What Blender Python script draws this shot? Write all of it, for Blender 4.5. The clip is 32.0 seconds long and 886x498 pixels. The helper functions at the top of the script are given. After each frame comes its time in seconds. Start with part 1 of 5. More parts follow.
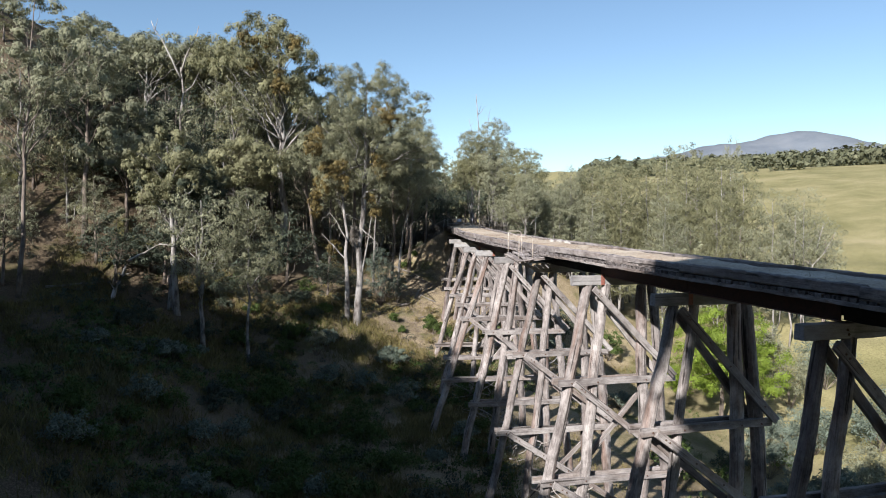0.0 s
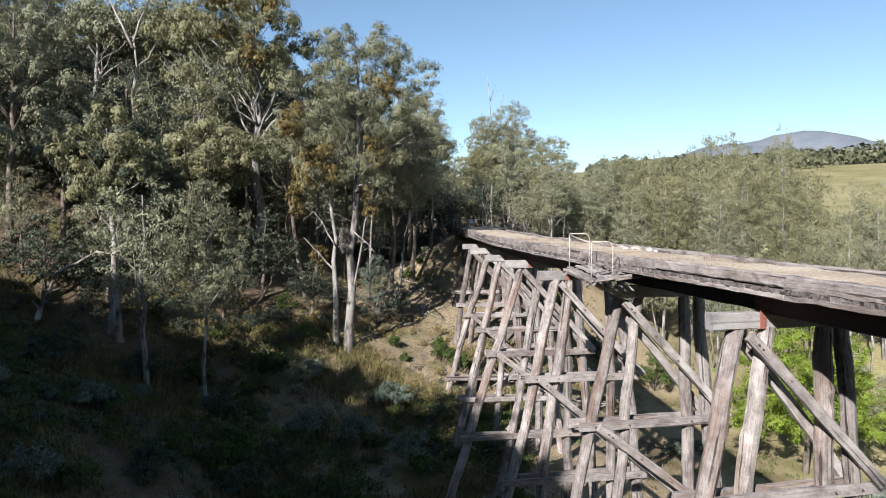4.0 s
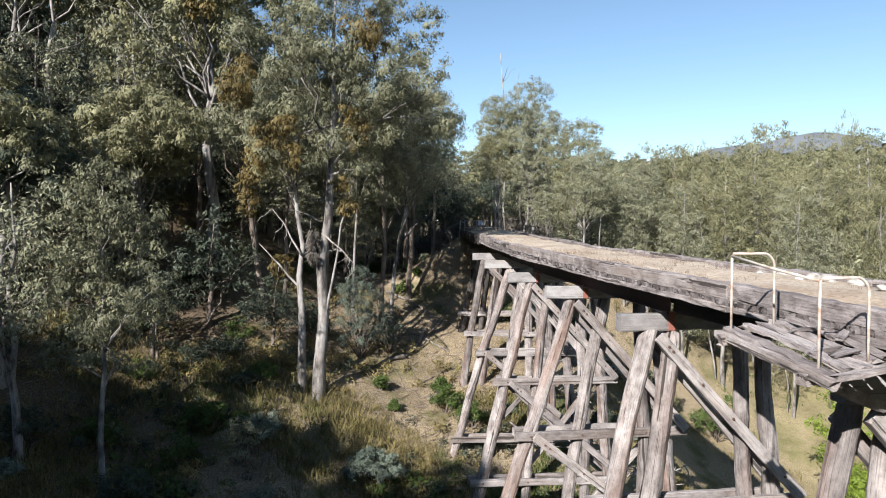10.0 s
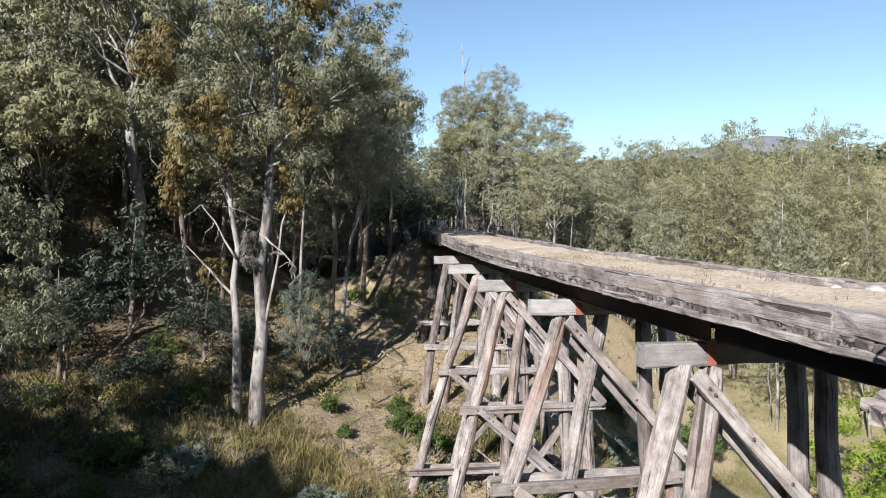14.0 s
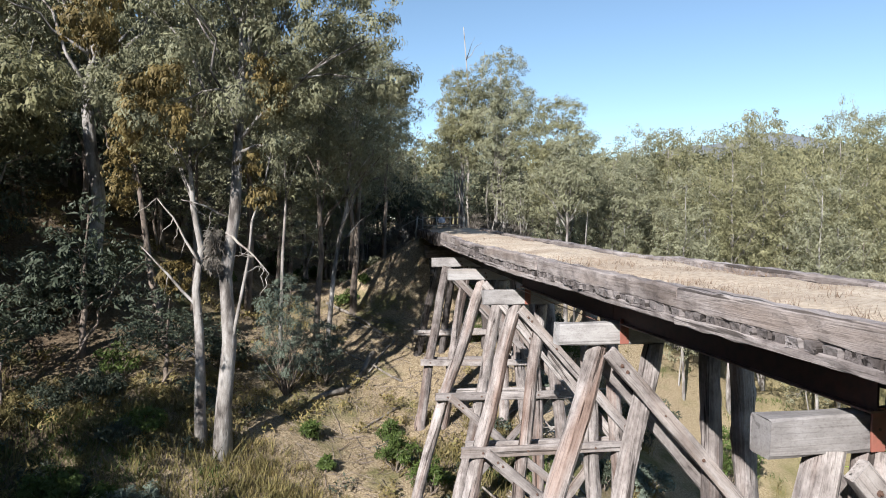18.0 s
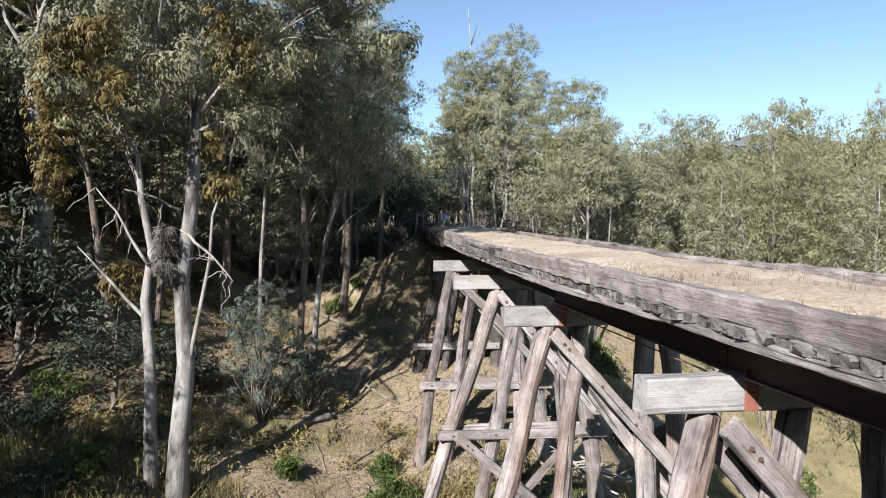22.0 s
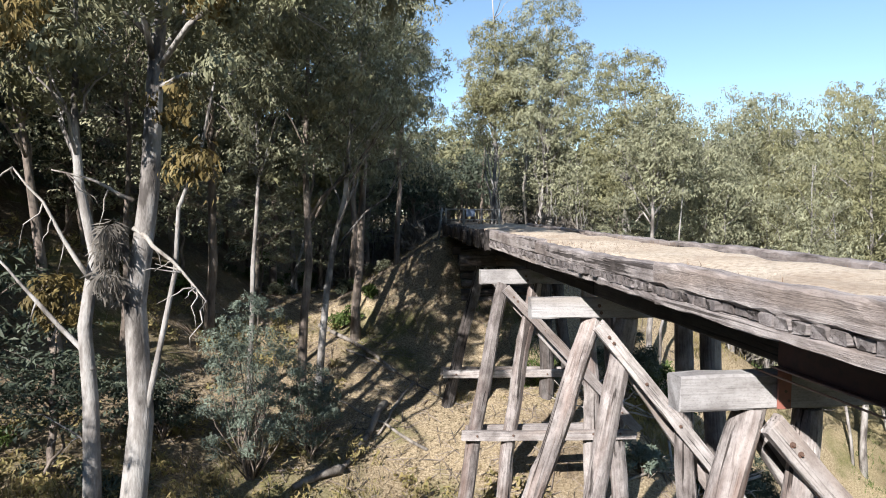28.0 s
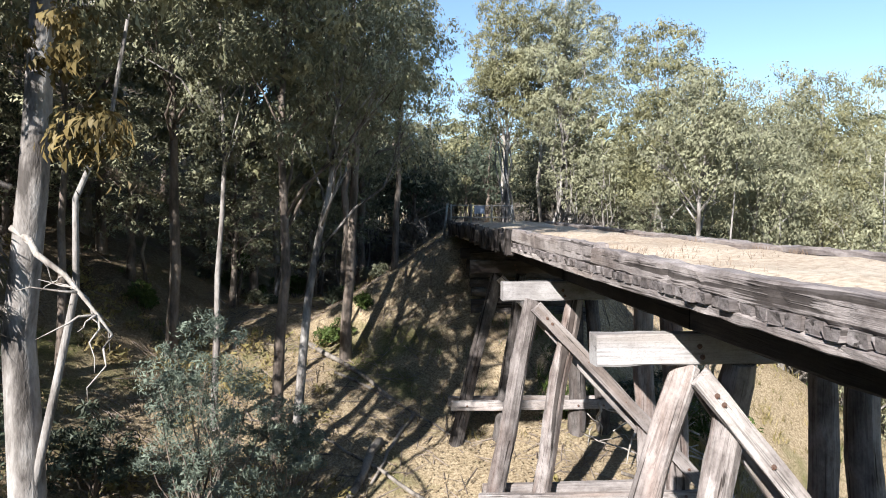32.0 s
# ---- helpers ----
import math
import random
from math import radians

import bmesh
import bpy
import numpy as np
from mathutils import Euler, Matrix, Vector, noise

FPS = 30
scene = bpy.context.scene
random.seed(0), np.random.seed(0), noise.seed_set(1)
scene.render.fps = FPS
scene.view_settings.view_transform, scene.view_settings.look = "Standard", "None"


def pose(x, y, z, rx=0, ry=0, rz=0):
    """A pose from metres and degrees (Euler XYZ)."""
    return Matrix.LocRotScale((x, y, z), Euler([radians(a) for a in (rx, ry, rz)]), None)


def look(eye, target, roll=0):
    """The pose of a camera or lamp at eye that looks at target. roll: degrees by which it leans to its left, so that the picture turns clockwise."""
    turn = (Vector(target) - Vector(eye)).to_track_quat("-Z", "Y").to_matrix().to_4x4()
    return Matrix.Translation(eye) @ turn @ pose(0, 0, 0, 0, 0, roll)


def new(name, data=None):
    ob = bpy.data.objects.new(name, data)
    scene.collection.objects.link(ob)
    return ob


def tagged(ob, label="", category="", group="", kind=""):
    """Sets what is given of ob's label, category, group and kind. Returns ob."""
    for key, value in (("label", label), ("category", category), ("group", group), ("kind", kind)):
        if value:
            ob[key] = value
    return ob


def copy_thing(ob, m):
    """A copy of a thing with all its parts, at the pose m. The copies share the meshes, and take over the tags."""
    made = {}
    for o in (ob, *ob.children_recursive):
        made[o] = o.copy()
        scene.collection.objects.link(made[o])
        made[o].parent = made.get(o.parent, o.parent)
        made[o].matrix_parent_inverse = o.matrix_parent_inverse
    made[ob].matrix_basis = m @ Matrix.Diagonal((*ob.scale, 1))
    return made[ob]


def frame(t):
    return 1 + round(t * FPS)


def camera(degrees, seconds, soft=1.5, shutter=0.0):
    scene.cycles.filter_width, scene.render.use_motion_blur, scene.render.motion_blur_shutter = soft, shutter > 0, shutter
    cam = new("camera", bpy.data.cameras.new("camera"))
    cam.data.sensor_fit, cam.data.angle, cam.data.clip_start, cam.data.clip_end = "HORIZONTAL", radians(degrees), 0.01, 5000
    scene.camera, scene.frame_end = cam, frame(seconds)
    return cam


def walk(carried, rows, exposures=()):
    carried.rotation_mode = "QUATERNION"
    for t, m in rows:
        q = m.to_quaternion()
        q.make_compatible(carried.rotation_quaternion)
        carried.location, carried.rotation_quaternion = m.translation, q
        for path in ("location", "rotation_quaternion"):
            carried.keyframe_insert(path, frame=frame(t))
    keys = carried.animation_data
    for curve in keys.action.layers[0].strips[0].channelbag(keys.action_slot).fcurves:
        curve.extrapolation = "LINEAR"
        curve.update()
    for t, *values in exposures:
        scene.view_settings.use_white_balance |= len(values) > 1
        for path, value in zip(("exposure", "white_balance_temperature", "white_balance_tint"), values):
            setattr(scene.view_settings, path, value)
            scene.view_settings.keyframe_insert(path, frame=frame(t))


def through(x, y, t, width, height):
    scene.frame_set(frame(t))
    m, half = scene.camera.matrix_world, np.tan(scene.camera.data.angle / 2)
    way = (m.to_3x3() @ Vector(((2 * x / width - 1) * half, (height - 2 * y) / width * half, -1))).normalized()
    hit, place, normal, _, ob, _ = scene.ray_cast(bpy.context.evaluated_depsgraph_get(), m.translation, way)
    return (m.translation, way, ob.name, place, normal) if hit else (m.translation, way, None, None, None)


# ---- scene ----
cam = camera(64.7, 32.0, soft=1.0)
METRES, EYE, TILT, LEAN, TURN = 50.0, 12.0, -1.9, 0.0, 0.0
ROWS = [
    (0.0, 0.0, 0.0, 0.0, 0.0, 0.0, -0.0),
    (0.5, -0.0045, 0.0343, 0.0008, -0.01, 0.01, 0.04),
    (1.0, -0.0085, 0.0671, 0.0017, -0.02, 0.03, 0.08),
    (1.5, -0.0112, 0.0992, 0.0026, -0.02, 0.06, 0.13),
    (2.0, -0.0134, 0.1292, 0.0035, -0.01, 0.08, 0.14),
    (2.5, -0.0151, 0.158, 0.0042, -0.0, 0.12, 0.18),
    (3.0, -0.0158, 0.1871, 0.0049, 0.03, 0.16, 0.21),
    (3.5, -0.0165, 0.2161, 0.0057, 0.04, 0.19, 0.22),
    (5.5, -0.0164, 0.3306, 0.0104, 0.16, 0.22, 0.2),
    (6.0, -0.0164, 0.3551, 0.0114, 0.18, 0.25, 0.18),
    (6.5, -0.0161, 0.3774, 0.0125, 0.22, 0.26, 0.17),
    (7.0, -0.016, 0.3983, 0.0136, 0.24, 0.26, 0.13),
    (7.5, -0.0158, 0.4181, 0.0147, 0.27, 0.27, 0.08),
    (8.0, -0.0158, 0.436, 0.0158, 0.3, 0.27, 0.03),
    (8.5, -0.0159, 0.4529, 0.0165, 0.33, 0.28, 0.0),
    (9.0, -0.0161, 0.469, 0.0173, 0.34, 0.3, -0.06),
    (9.5, -0.0166, 0.484, 0.0177, 0.35, 0.31, -0.07),
    (10.0, -0.017, 0.498, 0.0181, 0.36, 0.31, -0.1),
    (10.5, -0.0171, 0.5113, 0.0182, 0.37, 0.34, -0.15),
    (11.0, -0.0175, 0.5236, 0.0181, 0.39, 0.37, -0.11),
    (11.5, -0.0179, 0.5353, 0.0186, 0.4, 0.37, -0.14),
    (12.0, -0.0177, 0.5466, 0.0189, 0.07, 0.38, -0.15),
    (12.5, -0.0176, 0.5573, 0.0192, -0.94, 0.39, -0.16),
    (13.0, -0.0176, 0.5674, 0.02, -2.48, 0.37, -0.14),
    (13.5, -0.0174, 0.5776, 0.0202, -3.08, 0.38, -0.09),
    (14.0, -0.0172, 0.5877, 0.0203, -3.08, 0.37, -0.06),
    (14.5, -0.0168, 0.5979, 0.0204, -3.07, 0.38, -0.04),
    (16.5, -0.0129, 0.6423, 0.022, -2.94, 0.28, -0.06),
    (17.0, -0.0121, 0.6544, 0.0224, -2.93, 0.27, -0.03),
    (17.5, -0.0109, 0.6667, 0.0228, -2.92, 0.24, -0.02),
    (18.0, -0.0095, 0.6797, 0.0232, -2.9, 0.21, -0.02),
    (18.5, -0.0084, 0.693, 0.0237, -2.87, 0.19, -0.04),
    (19.0, -0.0078, 0.7052, 0.0235, -2.86, 0.19, -0.04),
    (19.5, -0.0071, 0.7182, 0.0242, -2.83, 0.15, -0.08),
    (20.0, -0.0066, 0.7306, 0.0241, -2.81, 0.15, -0.06),
    (20.5, -0.0061, 0.7425, 0.0242, -2.79, 0.14, -0.09),
    (21.0, -0.006, 0.7546, 0.0244, -2.78, 0.15, -0.08),
    (21.5, -0.0059, 0.766, 0.0246, -2.77, 0.16, -0.08),
    (22.0, -0.0062, 0.7771, 0.0247, -2.76, 0.17, -0.06),
    (22.5, -0.0065, 0.7881, 0.0248, -2.74, 0.18, -0.06),
    (23.0, -0.0072, 0.7987, 0.0251, -2.73, 0.18, -0.1),
    (23.5, -0.0086, 0.8093, 0.0252, -2.72, 0.19, -0.11),
    (24.0, -0.0106, 0.8199, 0.0255, -2.72, 0.18, -0.13),
    (24.5, -0.0127, 0.83, 0.0255, -2.72, 0.2, -0.12),
    (25.0, -0.0143, 0.8396, 0.0257, -2.69, 0.2, -0.14),
    (25.5, -0.0166, 0.8499, 0.0259, -2.69, 0.2, -0.15),
    (27.5, -0.0254, 0.8927, 0.0295, -2.71, -0.12, -0.35),
    (28.0, -0.0268, 0.9044, 0.0298, -2.7, -0.13, -0.29),
    (28.5, -0.0276, 0.9167, 0.0301, -2.69, -0.13, -0.25),
    (29.0, -0.0282, 0.9292, 0.0306, -2.7, -0.16, -0.24),
    (29.5, -0.0281, 0.9412, 0.031, -2.67, -0.19, -0.23),
    (30.0, -0.0279, 0.953, 0.0314, -2.67, -0.2, -0.22),
    (30.5, -0.0275, 0.9642, 0.0318, -2.66, -0.23, -0.24),
    (31.0, -0.0272, 0.975, 0.032, -2.64, -0.23, -0.24),
    (31.5, -0.0269, 0.9855, 0.0322, -2.63, -0.23, -0.24),
    (32.0, -0.0266, 0.9961, 0.0325, -2.65, -0.24, -0.24),
]
walk(cam, [(t, pose(0, 0, EYE, TILT, LEAN, TURN) @ pose(METRES * x, METRES * y, METRES * z, 90 + pitch, roll, yaw)) for t, x, y, z, yaw, pitch, roll in ROWS],
     exposures=((0, 0.88), (6, 0.97), (13, 1.0), (25, 1.08), (32, 1.38)))

# ---- light ----
SUN_X, SUN_Y, SUN_UP = 0.50, 0.866, 0.60
world = bpy.data.worlds.new("sky")
scene.world = world
world.use_nodes = True
wn = world.node_tree.nodes
sky = wn.new("ShaderNodeTexSky")
sky.sky_type = "NISHITA"
sky.sun_disc = False
sky.sun_elevation = math.atan(SUN_UP)
sky.sun_rotation = math.atan2(-SUN_X, -SUN_Y) % (2 * math.pi)
sky.air_density, sky.dust_density, sky.ozone_density = 0.85, 0.1, 1.2
wn["Background"].inputs[1].default_value = 0.083
haze = wn.new("ShaderNodeMix")
haze.data_type, haze.blend_type = "RGBA", "MULTIPLY"
haze.inputs[0].default_value, haze.inputs[7].default_value = 1.0, (0.95, 1.02, 1.02, 1.0)
world.node_tree.links.new(sky.outputs[0], haze.inputs[6])
world.node_tree.links.new(haze.outputs[2], wn["Background"].inputs[0])
sun = new("sun", bpy.data.lights.new("sun", "SUN"))
sun.data.energy, sun.data.angle, sun.data.color = 5.0, radians(0.53), (1.0, 0.968, 0.935)
sun.matrix_world = look((-SUN_X * 80, -SUN_Y * 80, SUN_UP * 80), (0, 0, 0))


# ---- materials ----
def nodes_of(name):
    m = bpy.data.materials.new(name)
    m.use_nodes = True
    n = m.node_tree.nodes
    return m, n, m.node_tree.links, n["Principled BSDF"]


def ramp(n, links, src, stops):
    r = n.new("ShaderNodeValToRGB")
    while len(r.color_ramp.elements) < len(stops):
        r.color_ramp.elements.new(0.5)
    for e, (p, c) in zip(r.color_ramp.elements, stops):
        e.position, e.color = p, (*c, 1)
    links.new(src, r.inputs[0])
    return r.outputs[0]


def noise_of(n, links, vec, scale, detail=4, rough=0.6):
    t = n.new("ShaderNodeTexNoise")
    t.inputs["Scale"].default_value, t.inputs["Detail"].default_value, t.inputs["Roughness"].default_value = scale, detail, rough
    links.new(vec, t.inputs["Vector"])
    return t.outputs[0]


def mix(n, links, fac, a, b, how="MIX"):
    m = n.new("ShaderNodeMix")
    m.data_type, m.blend_type = "RGBA", how
    for sock, v in ((m.inputs[0], fac), (m.inputs[6], a), (m.inputs[7], b)):
        if isinstance(v, (int, float)):
            sock.default_value = v
        elif isinstance(v, tuple):
            sock.default_value = (*v, 1)
        else:
            links.new(v, sock)
    return m.outputs[2]


def bump(n, links, height, bsdf, strength, dist):
    b = n.new("ShaderNodeBump")
    b.inputs["Strength"].default_value, b.inputs["Distance"].default_value = strength, dist
    links.new(height, b.inputs["Height"])
    links.new(b.outputs[0], bsdf.inputs["Normal"])


def local_coords(n, links, stretch):
    """Object coordinates, shifted per object, squeezed along the length (local z)."""
    tc, info = n.new("ShaderNodeTexCoord"), n.new("ShaderNodeObjectInfo")
    add = n.new("ShaderNodeVectorMath")
    add.operation = "MULTIPLY_ADD"
    comb = n.new("ShaderNodeCombineXYZ")
    k = n.new("ShaderNodeMath")
    k.operation = "MULTIPLY"
    k.inputs[1].default_value = 57.0
    links.new(info.outputs["Random"], k.inputs[0])
    for i in range(3):
        links.new(k.outputs[0], comb.inputs[i])
    add.inputs[1].default_value = stretch
    links.new(tc.outputs["Object"], add.inputs[0])
    links.new(comb.outputs[0], add.inputs[2])
    return add.outputs[0], info.outputs["Random"]


def wood(name, light, mid, dark, brown, relief=0.02, checks=1.0):
    """Weathered hardwood: fine grain along local z, long drying checks, soft stains, brown heartwood where the grey has worn."""
    m, n, links, b = nodes_of(name)
    v, rnd = local_coords(n, links, (1, 1, 0.022))
    v2, _ = local_coords(n, links, (1, 1, 0.6))
    v3, _ = local_coords(n, links, (1, 1, 0.12))
    grain = noise_of(n, links, v, 22, 6, 0.7)
    fine = noise_of(n, links, v, 90, 3, 0.7)
    patch = noise_of(n, links, v3, 1.9, 4, 0.6)
    blot = noise_of(n, links, v2, 3.2, 7, 0.68)
    both = mix(n, links, 0.58, grain, blot)
    col = ramp(n, links, both, [(0.30, dark), (0.42, mid), (0.56, light), (0.8, light)])
    col = mix(n, links, ramp(n, links, patch, [(0.50, (0, 0, 0)), (0.68, (0.8, 0.8, 0.8))]), col, brown)
    chk = ramp(n, links, noise_of(n, links, v, 8, 3, 0.6), [(0.36, (0.08, 0.068, 0.06)), (0.40, (1, 1, 1))])
    chk2 = ramp(n, links, noise_of(n, links, v, 40, 2, 0.5), [(0.34, (0.4, 0.38, 0.37)), (0.42, (1, 1, 1))])
    col = mix(n, links, 0.85 * checks, col, chk, "MULTIPLY")
    col = mix(n, links, 0.6 * checks, col, chk2, "MULTIPLY")
    weather = ramp(n, links, noise_of(n, links, v2, 0.8, 5, 0.7), [(0.36, (0.58, 0.56, 0.56)), (0.6, (1.08, 1.07, 1.07))])
    col = mix(n, links, 0.9, col, weather, "MULTIPLY")
    speck = ramp(n, links, noise_of(n, links, v2, 38, 4, 0.75), [(0.36, (0.62, 0.60, 0.60)), (0.5, (1, 1, 1))])
    col = mix(n, links, 0.55, col, speck, "MULTIPLY")
    tone = ramp(n, links, rnd, [(0, (0.68, 0.66, 0.66)), (0.5, (0.92, 0.90, 0.90)), (1, (1.14, 1.13, 1.13))])
    col = mix(n, links, 1.0, col, tone, "MULTIPLY")
    links.new(col, b.inputs["Base Color"])
    b.inputs["Roughness"].default_value = 0.85
    b.inputs["Specular IOR Level"].default_value = 0.3
    h = mix(n, links, 0.35, grain, fine)
    h = mix(n, links, 0.7 * checks, h, chk, "MULTIPLY")
    bump(n, links, h, b, 0.8, relief)
    return m


M_PILE = wood("weathered_pile_wood", (0.40, 0.372, 0.355), (0.245, 0.22, 0.207), (0.045, 0.038, 0.035), (0.23, 0.15, 0.115), 0.035)
M_BEAM = wood("weathered_beam_wood", (0.40, 0.376, 0.36), (0.285, 0.262, 0.25), (0.075, 0.066, 0.062), (0.24, 0.185, 0.15), 0.02, 0.95)
M_KERB = wood("weathered_kerb_wood", (0.42, 0.388, 0.37), (0.28, 0.252, 0.24), (0.05, 0.043, 0.04), (0.25, 0.205, 0.175), 0.035, 0.95)
M_CAP = wood("smooth_grey_cap_wood", (0.37, 0.365, 0.36), (0.32, 0.312, 0.305), (0.19, 0.178, 0.17), (0.28, 0.258, 0.235), 0.012, 0.45)
# stringer wood lowered to near black: the shade under the deck is in it
M_STRINGER = wood("shade_dark_stringer_wood", (0.05, 0.042, 0.036), (0.033, 0.028, 0.024), (0.013, 0.011, 0.01), (0.035, 0.022, 0.018))
M_PLANK = wood("decayed_plank_wood", (0.26, 0.24, 0.235), (0.15, 0.135, 0.13), (0.03, 0.026, 0.024), (0.12, 0.10, 0.09), 0.03)
# decayed wood, taken darker to hold the shade at the far end
M_ROT_SHADE = wood("shade_dark_rotten_wood", (0.12, 0.11, 0.105), (0.06, 0.054, 0.05), (0.016, 0.014, 0.013), (0.06, 0.045, 0.038), 0.03)


def metal_paint(name, colour, rust, rough=0.6, metallic=0.0):
    m, n, links, b = nodes_of(name)
    tc = n.new("ShaderNodeTexCoord")
    f = ramp(n, links, noise_of(n, links, tc.outputs["Object"], 7, 5), [(0.45, (0, 0, 0)), (0.65, (1, 1, 1))])
    links.new(mix(n, links, f, colour, rust), b.inputs["Base Color"])
    b.inputs["Roughness"].default_value, b.inputs["Metallic"].default_value = rough, metallic
    bump(n, links, noise_of(n, links, tc.outputs["Object"], 40, 3), b, 0.3, 0.003)
    return m


M_RED = metal_paint("red_oxide_steel", (0.27, 0.10, 0.075), (0.20, 0.085, 0.065))
M_FLANGE = metal_paint("weathered_flange_steel", (0.20, 0.11, 0.085), (0.13, 0.07, 0.055))
# rust red lowered towards black to carry the under-deck shade
M_GIRDER = metal_paint("shade_dark_rusty_girder_steel", (0.075, 0.028, 0.021), (0.05, 0.022, 0.017), 0.7)
M_BOLT = metal_paint("rusted_bolt_iron", (0.10, 0.06, 0.045), (0.18, 0.08, 0.05), 0.75)
M_RAIL = metal_paint("cream_painted_pipe", (0.52, 0.48, 0.42), (0.33, 0.21, 0.15), 0.55)
M_GATE = metal_paint("galvanised_steel", (0.25, 0.255, 0.25), (0.19, 0.175, 0.16), 0.6)
M_SIGN = metal_paint("blue_sign_paint", (0.12, 0.16, 0.24), (0.16, 0.20, 0.27), 0.6)


def leaf_mat(name, greens, through=0.10, gloss=0.58):
    m, n, links, b = nodes_of(name)
    geo = n.new("ShaderNodeNewGeometry")
    tc = n.new("ShaderNodeTexCoord")
    c = ramp(n, links, geo.outputs["Random Per Island"], [(i / (len(greens) - 1), g) for i, g in enumerate(greens)])
    c = mix(n, links, 0.62, c, greens[len(greens) // 2])
    big = ramp(n, links, noise_of(n, links, tc.outputs["Object"], 0.8, 3), [(0.33, (0.60, 0.60, 0.58)), (0.67, (1.30, 1.28, 1.18))])
    c = mix(n, links, 1.0, c, big, "MULTIPLY")
    links.new(c, b.inputs["Base Color"])
    b.inputs["Roughness"].default_value = gloss
    b.inputs["Specular IOR Level"].default_value = 0.22
    tr = n.new("ShaderNodeBsdfTranslucent")
    links.new(c, tr.inputs[0])
    ms = n.new("ShaderNodeMixShader")
    ms.inputs[0].default_value = through
    links.new(b.outputs[0], ms.inputs[1])
    links.new(tr.outputs[0], ms.inputs[2])
    links.new(ms.outputs[0], n["Material Output"].inputs[0])
    return m


M_GUM = leaf_mat("gum_leaves", [(0.171, 0.174, 0.114), (0.206, 0.209, 0.141), (0.244, 0.248, 0.171), (0.303, 0.303, 0.226)], 0.12)
M_DOME = leaf_mat("forest_gum_leaves", [(0.118, 0.120, 0.074), (0.152, 0.154, 0.098), (0.190, 0.192, 0.126), (0.245, 0.245, 0.175)], 0.12)
M_GUM_OLIVE = leaf_mat("olive_gum_leaves", [(0.148, 0.148, 0.082), (0.180, 0.178, 0.100), (0.215, 0.210, 0.124), (0.260, 0.250, 0.160)], 0.12)
# gum green taken very dark so that the leaves hold deep shade
M_GUM_DARK = leaf_mat("shade_dark_gum_leaves", [(0.031, 0.042, 0.027), (0.047, 0.061, 0.042), (0.072, 0.088, 0.065), (0.131, 0.142, 0.114)], 0.1)
M_MISTLE = leaf_mat("mistletoe_leaves", [(0.125, 0.085, 0.034), (0.165, 0.112, 0.044), (0.155, 0.122, 0.05), (0.205, 0.14, 0.06)])
M_WATTLE = leaf_mat("silver_wattle_leaves", [(0.097, 0.127, 0.101), (0.147, 0.179, 0.149), (0.213, 0.248, 0.207)], 0.1)
M_WILLOW = leaf_mat("bright_willow_leaves", [(0.16, 0.22, 0.03), (0.22, 0.30, 0.05), (0.30, 0.36, 0.07)], 0.35)
M_SHRUB = leaf_mat("green_shrub_leaves", [(0.043, 0.072, 0.022), (0.072, 0.108, 0.029), (0.108, 0.137, 0.043)])
M_MEADOW = leaf_mat("meadow_grass_blades", [(0.068, 0.072, 0.024), (0.112, 0.104, 0.036), (0.168, 0.144, 0.064), (0.240, 0.192, 0.096)], 0.2, 0.7)
M_DRY = leaf_mat("dry_grass_blades", [(0.30, 0.22, 0.12), (0.38, 0.30, 0.17), (0.24, 0.20, 0.09), (0.20, 0.22, 0.08)], 0.3, 0.7)
M_LITTER = leaf_mat("fallen_leaves", [(0.05, 0.036, 0.026), (0.12, 0.085, 0.058), (0.22, 0.17, 0.115), (0.34, 0.28, 0.20)], 0.05, 0.8)
M_DEADTWIG = leaf_mat("dead_grey_twigs", [(0.09, 0.08, 0.075), (0.15, 0.135, 0.125), (0.21, 0.19, 0.175)], 0.1, 0.8)
M_RUSTGRASS = leaf_mat("reddish_dry_grass", [(0.17, 0.115, 0.088), (0.24, 0.175, 0.135), (0.32, 0.255, 0.195)], 0.3, 0.7)


def bark_mat(name, pale, tan, dark):
    m, n, links, b = nodes_of(name)
    tc = n.new("ShaderNodeTexCoord")
    mp = n.new("ShaderNodeMapping")
    mp.inputs["Scale"].default_value = (1, 1, 0.3)
    links.new(tc.outputs["Object"], mp.inputs[0])
    a = noise_of(n, links, mp.outputs[0], 2.6, 5)
    f = noise_of(n, links, mp.outputs[0], 22, 4)
    c = ramp(n, links, a, [(0.36, dark), (0.46, tan), (0.58, pale), (0.75, pale)])
    c = mix(n, links, 0.4, c, ramp(n, links, f, [(0.3, (0.4, 0.36, 0.33)), (0.6, (1.1, 1.1, 1.1))]), "MULTIPLY")
    links.new(c, b.inputs["Base Color"])
    b.inputs["Roughness"].default_value = 0.85
    bump(n, links, f, b, 0.7, 0.03)
    return m


M_BARK = bark_mat("pale_gum_bark", (0.33, 0.312, 0.295), (0.205, 0.185, 0.17), (0.065, 0.056, 0.05))
M_BARK_DARK = bark_mat("dark_gum_bark", (0.22, 0.18, 0.15), (0.14, 0.11, 0.09), (0.06, 0.05, 0.04))
M_DEAD = bark_mat("bleached_dead_wood", (0.38, 0.352, 0.32), (0.27, 0.242, 0.215), (0.12, 0.10, 0.088))
M_LOG = bark_mat("grey_fallen_log", (0.24, 0.215, 0.19), (0.16, 0.14, 0.12), (0.07, 0.058, 0.05))


